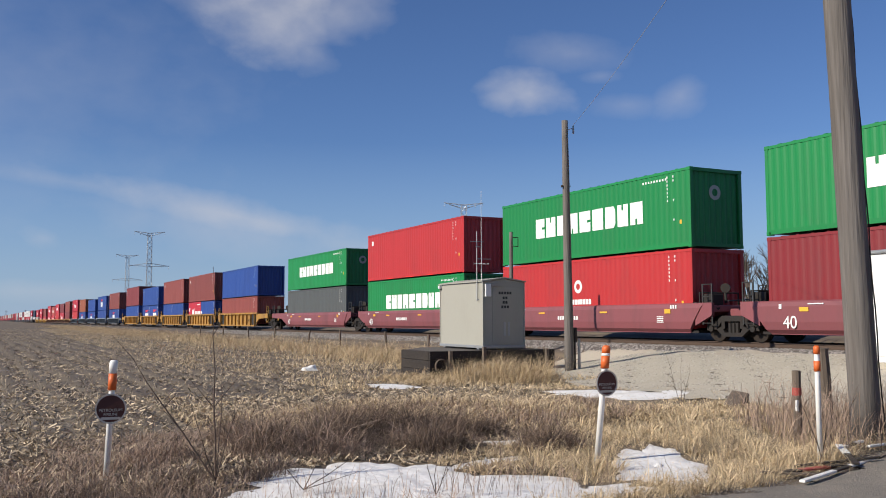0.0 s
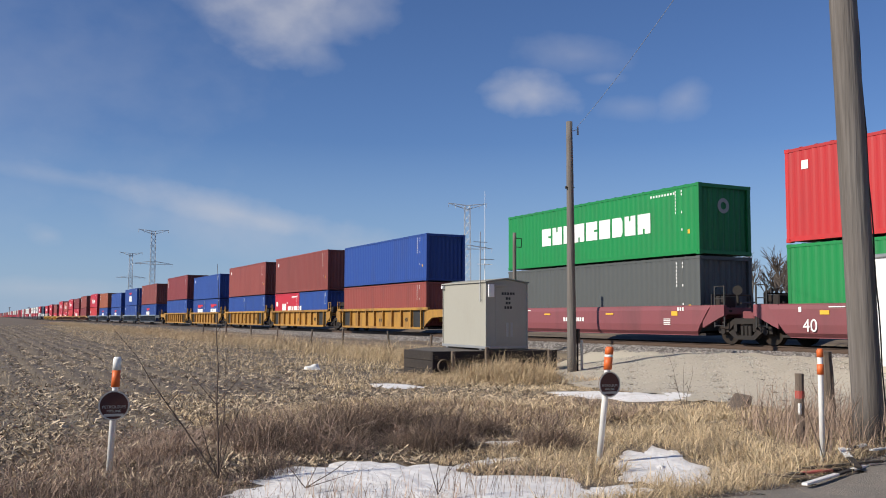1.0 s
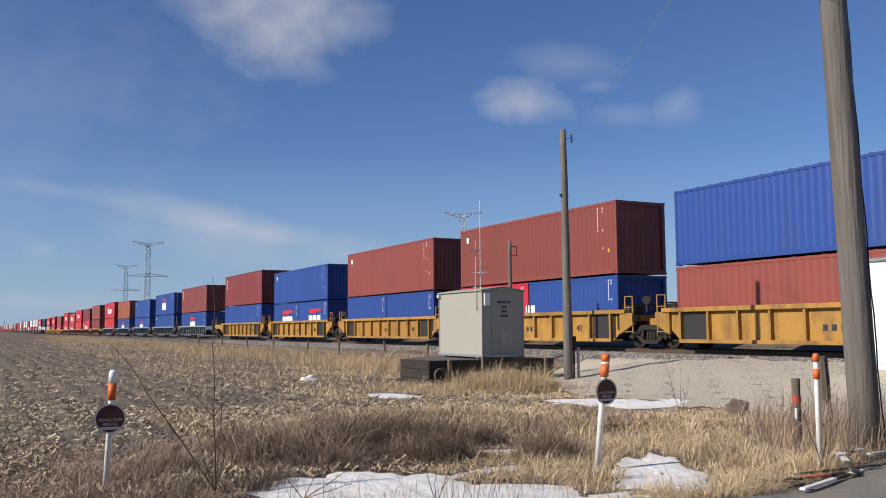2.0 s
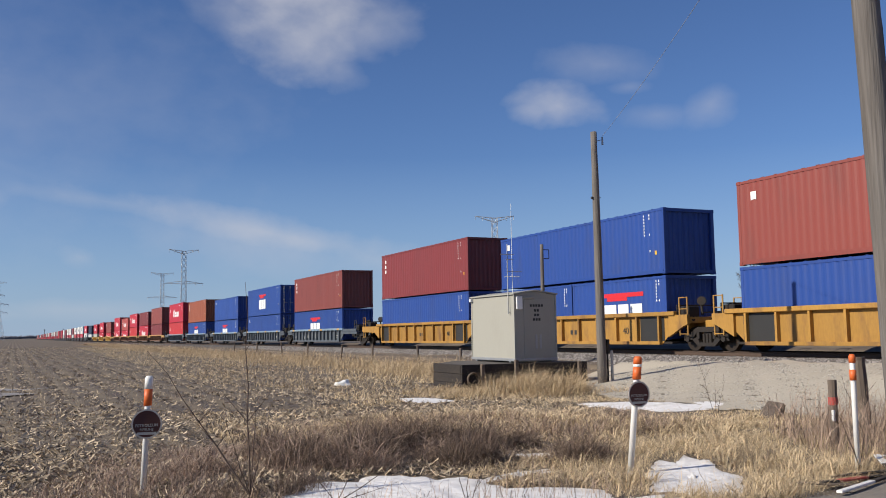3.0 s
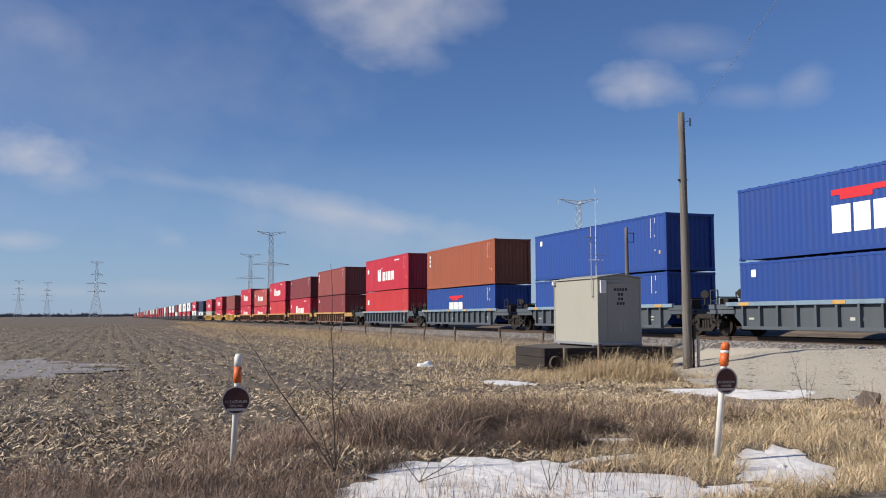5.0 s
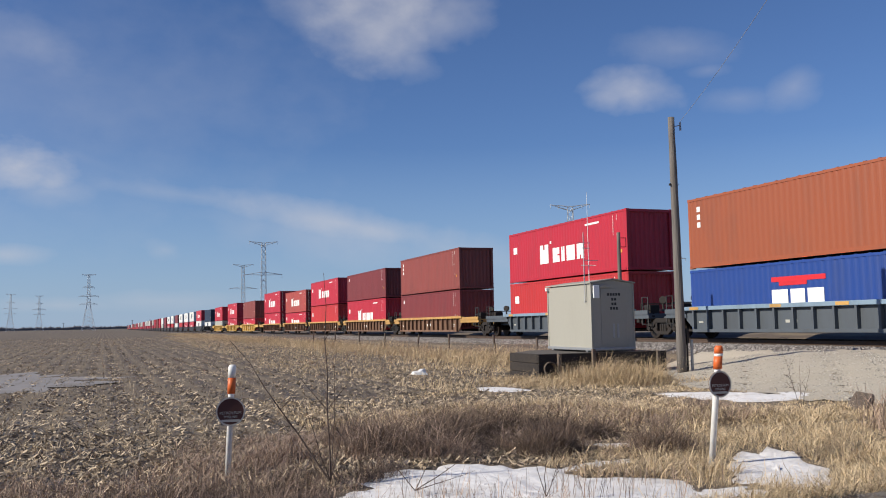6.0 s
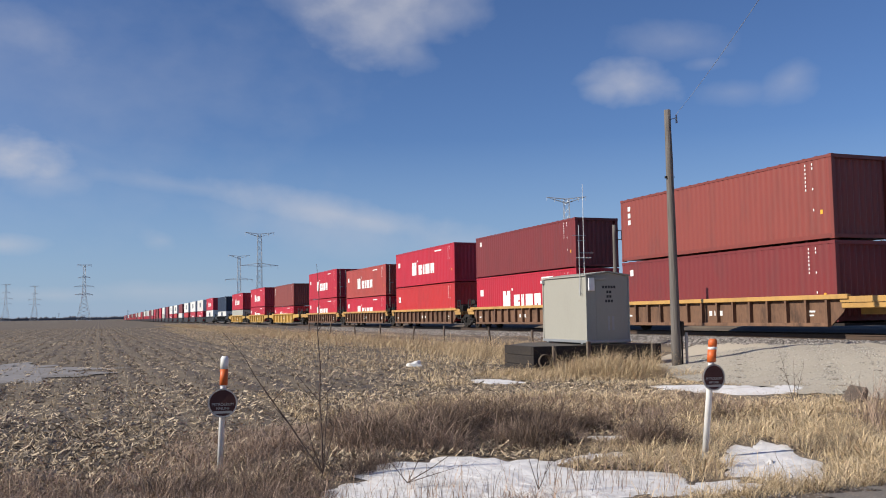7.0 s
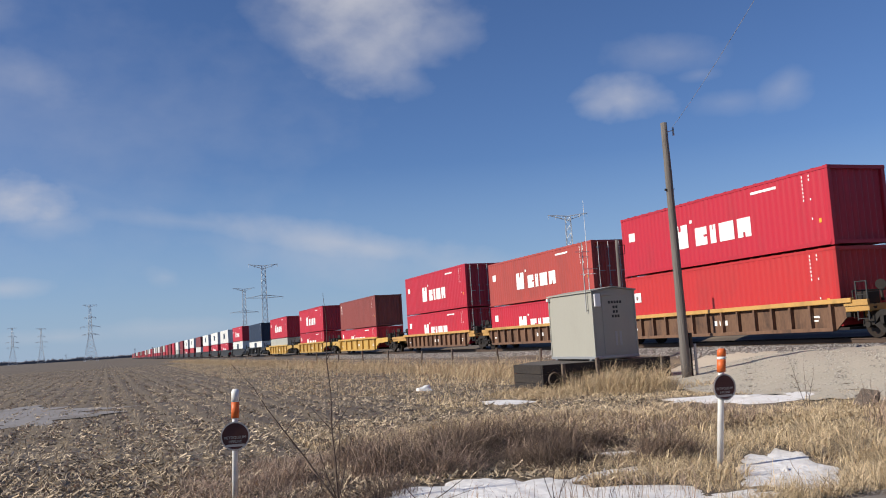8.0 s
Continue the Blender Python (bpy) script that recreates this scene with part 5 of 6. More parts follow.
def build_stubble():
    # litter lying flat, denser near the road side, and standing stubs in rows along the railway
    n = 400000
    r = 8.0 + 150 * RNG.uniform(0, 1, n) ** 2.1
    a = np.radians(RNG.uniform(-16, 34, n))
    x, y = r * np.sin(a), r * np.cos(a)
    row = np.abs((((x + BEND * y) / 0.76) % 1) - 0.5) * 2
    keep = (x < 11.5) & (y > 9.5 - 0.2 * x) & (RNG.uniform(0, 1, n) > 0.75 * (1 - field_noise(x, y, 0.45, 1.5))) & (RNG.uniform(0, 1, n) > np.clip(1.7 * row - 0.25, 0, 0.97) * np.clip((y - 12) / 12, 0, 1))
    pud = (((x + 5.4) / 4.2) ** 2 + ((y - 31) / 6.5) ** 2 < 1.1) & (RNG.uniform(0, 1, n) > 0.3)
    keep &= ~pud & np.array([not in_snow(p, q, 1.0) for p, q in zip(x, y)])
    x, y, r = x[keep], y[keep], r[keep]
    n = len(x)
    d = RNG.uniform(0, math.tau, n)
    ln, wd = RNG.uniform(0.025, 0.10, n) * (1 + r / 90), RNG.uniform(0.003, 0.010, n) * (1 + r / 40)
    z = gz(x, y)
    up = RNG.uniform(0.0, 0.10, n) * RNG.uniform(0, 1, n)
    u = np.stack([np.cos(d) * ln / 2, np.sin(d) * ln / 2, up], -1)
    w = np.stack([-np.sin(d) * wd / 2, np.cos(d) * wd / 2, RNG.uniform(-0.006, 0.012, n)], -1)
    p = np.stack([x, y, z + 0.012], -1)
    v = np.stack([p - u * [1, 1, 0] - w, p - u * [1, 1, 0] + w, p + u + w, p + u - w], 1)
    tagged(new("corn_litter", mesh_arrays("corn_litter", v, [(0, 1, 2, 3)], MAT["stubble"])), "pale corn husks and leaves littering the field", "crop residue", kind="stuff")
    n = 20000
    y = 11 + 170 * RNG.uniform(0, 1, n) ** 1.9
    x = np.round(RNG.uniform(-0.32 * y - 2, 11, n) / 0.76) * 0.76 + RNG.normal(0, 0.05, n) - BEND * y
    keep = (x < 10.5) & ~((((x + 5.4) / 4.2) ** 2 + ((y - 31) / 6.5) ** 2 < 1.1) & (RNG.uniform(0, 1, n) > 0.5))
    x, y = x[keep], y[keep]
    blades("corn_stubs", x, y, RNG.uniform(0.03, 0.10, len(x)), RNG.uniform(0.008, 0.014, len(x)) * (1 + y / 60), 0.5, MAT["stubble"], "cut corn stubs standing in rows", "crop residue")


build_plants()
build_stubble()


def build_stones():
    def stones(name, x, y, z, size, mat, label):
        n = len(x)
        base = np.array([(-1, -1, 0), (1, -1, 0), (1, 1, 0), (-1, 1, 0), (-0.6, -0.5, 1), (0.7, -0.6, 0.9), (0.5, 0.6, 1.05), (-0.5, 0.7, 0.85)])
        v = base[None] * RNG.uniform(0.6, 1.25, (n, 8, 3)) * (size[:, None, None] / 2)
        a = RNG.uniform(0, math.tau, n)
        c, s = np.cos(a)[:, None], np.sin(a)[:, None]
        vx, vy = v[..., 0] * c - v[..., 1] * s, v[..., 0] * s + v[..., 1] * c
        v = np.stack([vx + x[:, None], vy + y[:, None], v[..., 2] + z[:, None]], -1)
        f = [(4, 5, 6, 7), (0, 1, 5, 4), (1, 2, 6, 5), (2, 3, 7, 6), (3, 0, 4, 7)]
        tagged(new(name, mesh_arrays(name, v, f, mat)), label, "stones", kind="stuff")
    n = 26000
    y = 8 + 80 * RNG.uniform(0, 1, n) ** 1.6
    x = RNG.uniform(18.6, 21.0, n)
    z = np.interp(x, [18.55, 19.15, 19.75, 24], [0.30, 0.50, 0.62, 0.62]) - 0.01 - FALL * (y - 25)
    x = x - west(y)
    stones("ballast_stones", x, y, z, RNG.uniform(0.04, 0.10, n), MAT["stone"], "loose grey crushed ballast stones beside the rails")
    n = 14000
    x, y = RNG.uniform(12.4, 19.0, n), RNG.uniform(7, 24, n)
    keep = x > 12.6 + np.maximum(0, (y - 21) * 0.85)
    x, y = x[keep], y[keep]
    stones("gravel_stones", x, y, gz(x, y) + 0.01, RNG.uniform(0.012, 0.045, len(x)), MAT["gravel_piece"], "loose pale gravel on the pad")
    n = 5000
    x = RNG.uniform(4, 12, n)
    y = road_edge(x) + RNG.normal(0.15, 0.35, n)
    stones("road_grit", x, y, gz(x, y) + 0.025, RNG.uniform(0.004, 0.014, n), MAT["stone"], "loose grit along the road edge")


build_stones()


# ---- twigs ----
def twig_plant(name, base, stems, label):
    """stems: (way x, way y, height, radius, side twigs)."""
    t = thing(name, base, label, "sapling")
    rnd = random.Random(len(stems) * 7 + int(base[0] * 10))
    for dx, dy, h, r, side in stems:
        bm = bmesh.new()
        pts, k = [], 6
        for i in range(k + 1):
            q = i / k
            pts.append(Vector((dx * q + 0.03 * rnd.uniform(-1, 1) * q, dy * q + 0.03 * rnd.uniform(-1, 1) * q, h * q)))
        for i in range(k):
            bar(bm, pts[i], pts[i + 1], r * (1 - 0.8 * i / k), r * (1 - 0.8 * (i + 1) / k), 5)
        for _ in range(side):
            q = rnd.uniform(0.15, 0.85)
            i = int(q * k)
            a = rnd.uniform(0, math.tau)
            ln = rnd.uniform(0.12, 0.4) * h * 0.5
            e = pts[i] + Vector((math.cos(a) * ln * 0.7, math.sin(a) * ln * 0.7, ln * 0.8))
            bar(bm, pts[i], e, r * 0.45, r * 0.2, 4)
        part("stem", bm, MAT["twig"], t)
    return t


twig_plant("sapling", (1.95, 9.2, 0), [(-0.92, 0.55, 1.45, 0.012, 5), (0.0, 0.35, 2.15, 0.011, 4), (0.25, 0.1, 0.9, 0.008, 5), (-0.3, -0.1, 0.8, 0.007, 4), (0.12, 0.2, 1.35, 0.007, 3)], "thin leafless brown sapling among weeds")
twig_plant("twig_shrub", (2.6, 8.4, 0), [(0.75, 0.25, 0.30, 0.006, 9), (0.45, 0.5, 0.42, 0.005, 8), (-0.3, 0.2, 0.4, 0.005, 7), (0.6, -0.1, 0.16, 0.005, 8)], "low bare shrub leaning over the snow")
twig_plant("twig_shrub", (3.6, 7.6, 0), [(0.05, 0.1, 0.5, 0.005, 5), (-0.1, 0.1, 0.45, 0.005, 4), (0.2, 0.0, 0.4, 0.004, 4), (0.3, 0.1, 0.5, 0.004, 5)], "thin dead stems standing in the snow")
twig_plant("twig_shrub", (8.5, 7.6, 0), [(-0.2, 0.2, 0.9, 0.006, 6), (0.1, 0.1, 0.7, 0.006, 5), (0.3, 0.1, 0.6, 0.006, 6), (-0.35, -0.1, 0.6, 0.005, 5)], "bare brown shrub in golden grass")
twig_plant("twig_shrub", (9.4, 8.2, 0), [(-0.25, 0.2, 1.0, 0.007, 9), (0.2, 0.25, 0.9, 0.007, 9), (0.4, -0.1, 0.8, 0.006, 9), (-0.1, -0.2, 0.7, 0.006, 8)], "tangled bare brush round a marker post")
twig_plant("twig_shrub", (10.5, 12.3, 0), [(-0.2, 0.2, 1.1, 0.006, 6), (0.1, 0.1, 0.9, 0.006, 5), (0.3, 0.1, 0.8, 0.006, 6)], "thin bare stems before the gravel pad")


# ---- posts and poles ----
def on_ground(x, y, lift=0.0):
    return (x, y, float(gz(x, y)) + lift)


def text_mesh(body, size):
    cu = bpy.data.curves.new("words", "FONT")
    cu.body, cu.size, cu.extrude, cu.align_x, cu.align_y = body, size, 0.001, "CENTER", "CENTER"
    ob = bpy.data.objects.new("words", cu)
    me = bpy.data.meshes.new_from_object(ob)
    bpy.data.objects.remove(ob)
    return me


def pipeline_marker(x, y, height, lean, bands, disc_z, disc_r, label, r=0.042, sleeve=0.046, turn=0.0):
    """bands: (from, to, colour) measured down from the top. lean: shift of the top, x and y."""
    m = thing("pipeline_marker", on_ground(x, y, -0.05), label, "marker post", "pipeline markers")
    H = height + 0.05

    def at(z):
        return (lean[0] * z / H, lean[1] * z / H, z)
    bm = bmesh.new()
    lathe(bm, [(*at(z), rr) for z, rr in ((0, r), (H - 0.02, r), (H - 0.004, r * 0.8), (H, r * 0.4))], 16)
    part("post", bm, MAT["marker_white"], m, "white plastic post", smooth=True)
    for a, b, mat in bands:
        bm = bmesh.new()
        lathe(bm, [(*at(H - b), sleeve), (*at(H - a), sleeve)] if a > 0 else [(*at(H - b), sleeve), (*at(H - 0.02), sleeve), (*at(H + 0.006), sleeve * 0.7)], 16)
        part("band", bm, MAT[mat], m, mat.split("_")[1] + " band", smooth=True)
    if disc_r:
        face = Matrix.Rotation(radians(turn), 3, "Z") @ Vector((-x, -y, 0)).normalized()
        c = Vector(at(disc_z + 0.05)) + face * (sleeve + 0.012)
        q = face.to_track_quat("Z", "Y").to_matrix().to_4x4()
        sign = use("sign_disc", finish("sign_disc", bar(bmesh.new(), (0, 0, -0.008), (0, 0, 0.004), disc_r, sides=28)), MAT["sign_brown"], m, "round dark brown sign", at=Matrix.Translation(c) @ q)
        bm = bmesh.new()
        n = 28
        ring = [[bm.verts.new((rr * math.cos(k * math.tau / n), rr * math.sin(k * math.tau / n), zz)) for k in range(n)] for rr, zz in ((disc_r, 0.0), (disc_r, 0.009), (disc_r * 0.9, 0.009), (disc_r * 0.9, 0.0))]
        for a, b in zip(ring, ring[1:]):
            for k in range(n):
                bm.faces.new((a[k], a[(k + 1) % n], b[(k + 1) % n], b[k]))
        part("sign_rim", bm, MAT["sign_edge"], sign, "pale worn rim")
        use("sign_words", text_mesh("PETROLEUM", disc_r * 0.27), MAT["sign_edge"], sign, "pale words", at=(0, -disc_r * 0.10, 0.006))
        use("sign_words", text_mesh("PIPELINE", disc_r * 0.24), MAT["sign_edge"], sign, "pale words", at=(0, -disc_r * 0.38, 0.006))
        use("sign_panel", finish("sign_panel", box(bmesh.new(), -disc_r * 0.62, disc_r * 0.62, -disc_r * 0.72, -disc_r * 0.55, 0.004, 0.0065)), MAT["sign_edge"], sign, "pale worn panel")
    return m


pipeline_marker(1.00, 9.95, 1.215, (0.05, 0.0), [(0.0, 0.13, "marker_white"), (0.13, 0.30, "marker_orange")], 0.73, 0.152, "white pipeline marker post with orange band and brown disc", r=0.031, sleeve=0.042)
pipeline_marker(6.30, 8.90, 1.35, (0.11, -0.08), [(0.0, 0.085, "marker_orange"), (0.085, 0.115, "marker_white"), (0.115, 0.26, "marker_orange")], 0.92, 0.150, "leaning white pipeline marker with orange cap and brown disc", r=0.036, sleeve=0.050, turn=36)
pipeline_marker(8.51, 7.63, 1.33, (0.0, 0.0), [(0.0, 0.09, "marker_orange"), (0.17, 0.29, "marker_orange")], 0, 0, "white marker post with two orange bands in brush", r=0.030, sleeve=0.038)


def wood_pole(x, y, height, r0, r1, lean, label, category="utility pole"):
    p = thing("utility_pole", on_ground(x, y, -0.1), label, category)
    bm = bmesh.new()
    rnd = random.Random(int(x * 31))
    k, sides, rings = 14, 14, []
    for i in range(k + 1):
        q = i / k
        rings.append((lean[0] * q + 0.004 * rnd.uniform(-1, 1), lean[1] * q + 0.004 * rnd.uniform(-1, 1), (height + 0.1) * q, r0 + (r1 - r0) * q + 0.003 * rnd.uniform(-1, 1)))
    lathe(bm, rings, sides)
    part("pole_shaft", bm, MAT["pole_wood"], p, "grey weathered pole shaft", smooth=True)
    return p


mid = wood_pole(14.12, 21.1, 7.0, 0.135, 0.088, (-0.05, 0.0), "tall weathered grey wooden pole without wires")
bm = bmesh.new()
bar(bm, (0.06, 0, 6.85), (0.22, -0.02, 6.90), 0.012, sides=6)
bar(bm, (0.22, -0.02, 6.75), (0.22, -0.02, 6.98), 0.03, 0.02, sides=8)
part("insulator_bracket", bm, MAT["steel_grey"], mid, "small steel insulator bracket")
bm = bmesh.new()
bar(bm, (-0.17, 0.0, 5.22), (0.12, 0.0, 5.25), 0.012, sides=6)
bar(bm, (-0.17, 0.0, 5.2), (-0.17, 0.0, 5.26), 0.03, sides=8)
part("step_bolt", bm, MAT["undergear"], mid, "rusty step bolt")
bm = bmesh.new()
box(bm, 0.115, 0.20, -0.10, 0.0, 0.9, 1.3, 0.01)
bar(bm, (0.15, -0.05, 0.05), (0.15, -0.05, 0.95), 0.025, sides=8)
part("meter_box", bm, MAT["undergear"], mid, "dark conduit and box on the pole")
st = thing("steel_stake", on_ground(14.46, 21.12, -0.1), "grey galvanised steel stake beside the pole", "stake")
part("stake_shaft", box(bmesh.new(), -0.035, 0.035, -0.02, 0.02, 0, 0.95, 0.005), MAT["steel_grey"], st)

big = wood_pole(9.96, 8.17, 9.2, 0.188, 0.158, (-0.17, 0.20), "thick cracked grey wooden utility pole in brush")
bm = bmesh.new()
prev = Vector((0.10, -0.20, 0.1))
for i in range(1, 24):
    z = 0.1 + i * 0.34
    q = z / 9.3
    cur = Vector((-0.17 * q + 0.135 - 0.05 * q + 0.012 * math.sin(i * 1.7), 0.20 * q - 0.165 + 0.07 * q, z))
    bar(bm, prev, cur, 0.010, sides=5, cap=False)
    prev = cur
part("ground_wire", bm, MAT["undergear"], big, "dark ground wire down the pole")


def wood_post(x, y, h, r, lean, label, mat="post_wood", name="wooden_post"):
    p = thing(name, on_ground(x, y, -0.08), label, "post")
    bm = bmesh.new()
    rnd = random.Random(int(x * 97 + y * 13))
    lathe(bm, [(lean[0] * q, lean[1] * q, (h + 0.08) * q, r * (1 + rnd.uniform(-0.08, 0.08))) for q in (0, 0.25, 0.5, 0.75, 0.96, 1.0)], 10)
    part("post_shaft", bm, MAT[mat], p)
    return p


wood_post(10.62, 9.35, 1.15, 0.092, (-0.05, 0.03), "thick broken grey timber stump in brush")
pa = wood_post(9.35, 8.72, 0.90, 0.055, (0.02, 0.02), "short dark fence post with faded red patch")
part("red_patch", lathe(bmesh.new(), [(0.015, 0.015, 0.66, 0.060), (0.017, 0.017, 0.76, 0.060)], 10), MAT["faded_red"], pa, "faded red paint patch")
part("white_patch", box(bmesh.new(), -0.065, -0.03, -0.055, -0.02, 0.46, 0.60, 0.004), MAT["marker_white"], pa, "white paint patch")
for i, (x, y, h, lx) in enumerate([(15.6, 33.5, 0.95, 0.03), (15.9, 38.6, 1.0, -0.12), (15.6, 44.2, 1.0, 0.02), (15.8, 50.3, 0.95, 0.16), (15.7, 57, 1.0, 0.05), (15.8, 64, 1.0, -0.1), (15.7, 72, 1.0, 0.05), (15.7, 81, 1.0, 0.0)]):
    tagged(wood_post(x, y, h, 0.055, (lx, lx * 0.5), "leaning grey fence post in the verge grass", "post_wood", "fence_post"), group="fence posts along the railway")

# overhead wire from the pole towards a pole behind the viewer
wood_pole(1.6, -5.2, 7.9, 0.135, 0.09, (0, 0), "grey wooden utility pole beside the road")
wire = thing("overhead_wire", (0, 0, 0), "thin bright overhead wire from the wooden pole", "wire")
bm = bmesh.new()
a, b = Vector((14.30, 21.08, 6.98)), Vector((1.6, -5.2, 7.75))
pts = [a.lerp(b, i / 20) - Vector((0, 0, 0.5 * (1 - (i / 10 - 1) ** 2))) for i in range(21)]
for p, q in zip(pts, pts[1:]):
    bar(bm, p, q, 0.005, sides=5, cap=False)
part("wire_strand", bm, MAT["steel_grey"], wire)

# pale broken slab lying before the gravel
slab = thing("timber_block", pose(*on_ground(11.9, 12.5, 0.02), 8, -22, 30), "grey weathered timber block in the grass", "timber")
part("slab_block", box(bmesh.new(), -0.30, 0.34, -0.16, 0.16, -0.05, 0.13, 0.03), MAT["post_wood"], slab)


# ---- broken crossing-gate boards by the road ----
def board(x, y, turn, length, width, cols, tilt=2.0, lift=0.05):
    b = thing("gate_board", pose(*on_ground(x, y, lift), 0, tilt, turn), "broken red and white gate board on the ground", "board", "broken gate boards")
    n = len(cols)
    for i, c in enumerate(cols):
        part("board_length", box(bmesh.new(), -length / 2 + i * length / n, -length / 2 + (i + 1) * length / n, -width / 2, width / 2, 0, 0.025, 0.004), MAT[c], b)


board(8.35, 7.10, 20, 2.5, 0.06, ["marker_white", "marker_white", "dark_wood", "marker_white", "marker_white", "post_wood"], 0, 0.045)
board(8.70, 7.42, 52, 0.85, 0.08, ["dark_wood", "marker_white"], -6, 0.09)
board(7.95, 7.22, 5, 0.95, 0.08, ["dark_wood", "faded_red", "faded_red", "dark_wood"], 1, 0.05)
board(9.20, 7.78, 3, 0.42, 0.06, ["marker_white", "dark_wood", "marker_white"], -8, 0.09)
board(7.55, 7.12, -25, 0.7, 0.05, ["post_wood"], 3, 0.05)
board(8.40, 7.30, -12, 1.1, 0.05, ["dark_wood"], -3, 0.06)
board(9.95, 7.75, 8, 1.2, 0.05, ["marker_white", "post_wood"], 0, 0.05)


# ---- signal hut on its timber platform ----
def build_platform():
    p = thing("timber_platform", (0, 0, 0), "raised platform held by dark creosoted timber planks", "platform")
    x0, x1, y0, y1, top = 10.45, 14.45, 22.35, 24.3, 0.70
    bm = bmesh.new()
    vs = [[bm.verts.new((x, y, z)) for x, y in ((x0 + 0.08, y0 + 0.08), (x1 - 0.08, y0 + 0.08), (x1 - 0.08, 26.1), (11.9, 26.1), (x0 + 0.08, y1))] for z in (-0.1, top - 0.02)]
    bm.faces.new(vs[1])
    for i in range(5):
        bm.faces.new((vs[0][i], vs[0][(i + 1) % 5], vs[1][(i + 1) % 5], vs[1][i]))
    part("fill", bm, MAT["ballast"], p, "dark cinder fill")
    for k in range(3):
        z = -0.06 + k * 0.255
        e = 0.012 * math.sin(k * 3)
        part("plank", box(bmesh.new(), x0, x1, y0 + e, y0 + 0.08 + e, z, z + 0.247, 0.01), MAT["dark_wood"], p)
        part("plank", box(bmesh.new(), x0 + e, x0 + 0.08 + e, y0 + 0.09, y1, z, z + 0.247, 0.01), MAT["dark_wood"], p)
    for x in (11.05, 12.1, 14.15):
        part("stay_post", box(bmesh.new(), x - 0.05, x + 0.05, y0 - 0.10, y0 - 0.005, -0.1, top + (0.10 if x == 12.1 else 0.0), 0.01), MAT["post_wood"], p, "pale steel-grey stay post")
    for x in (10.78, 13.55):
        t = thing("drain_pipe", (x, y0 - 0.03, 0.30), "grey corrugated drain pipe end in the planks", "pipe", "pipes in the platform")
        bm = bmesh.new()
        n = 22
        ring = [[bm.verts.new((r * math.cos(k * math.tau / n), yy, r * math.sin(k * math.tau / n))) for k in range(n)] for r, yy in ((0.19, 0.02), (0.19, -0.05), (0.165, -0.05), (0.165, 0.02))]
        for a, b in zip(ring, ring[1:]):
            for k in range(n):
                bm.faces.new((a[k], b[k], b[(k + 1) % n], a[(k + 1) % n]))
        part("pipe_wall", bm, MAT["post_wood"], t, smooth=True)


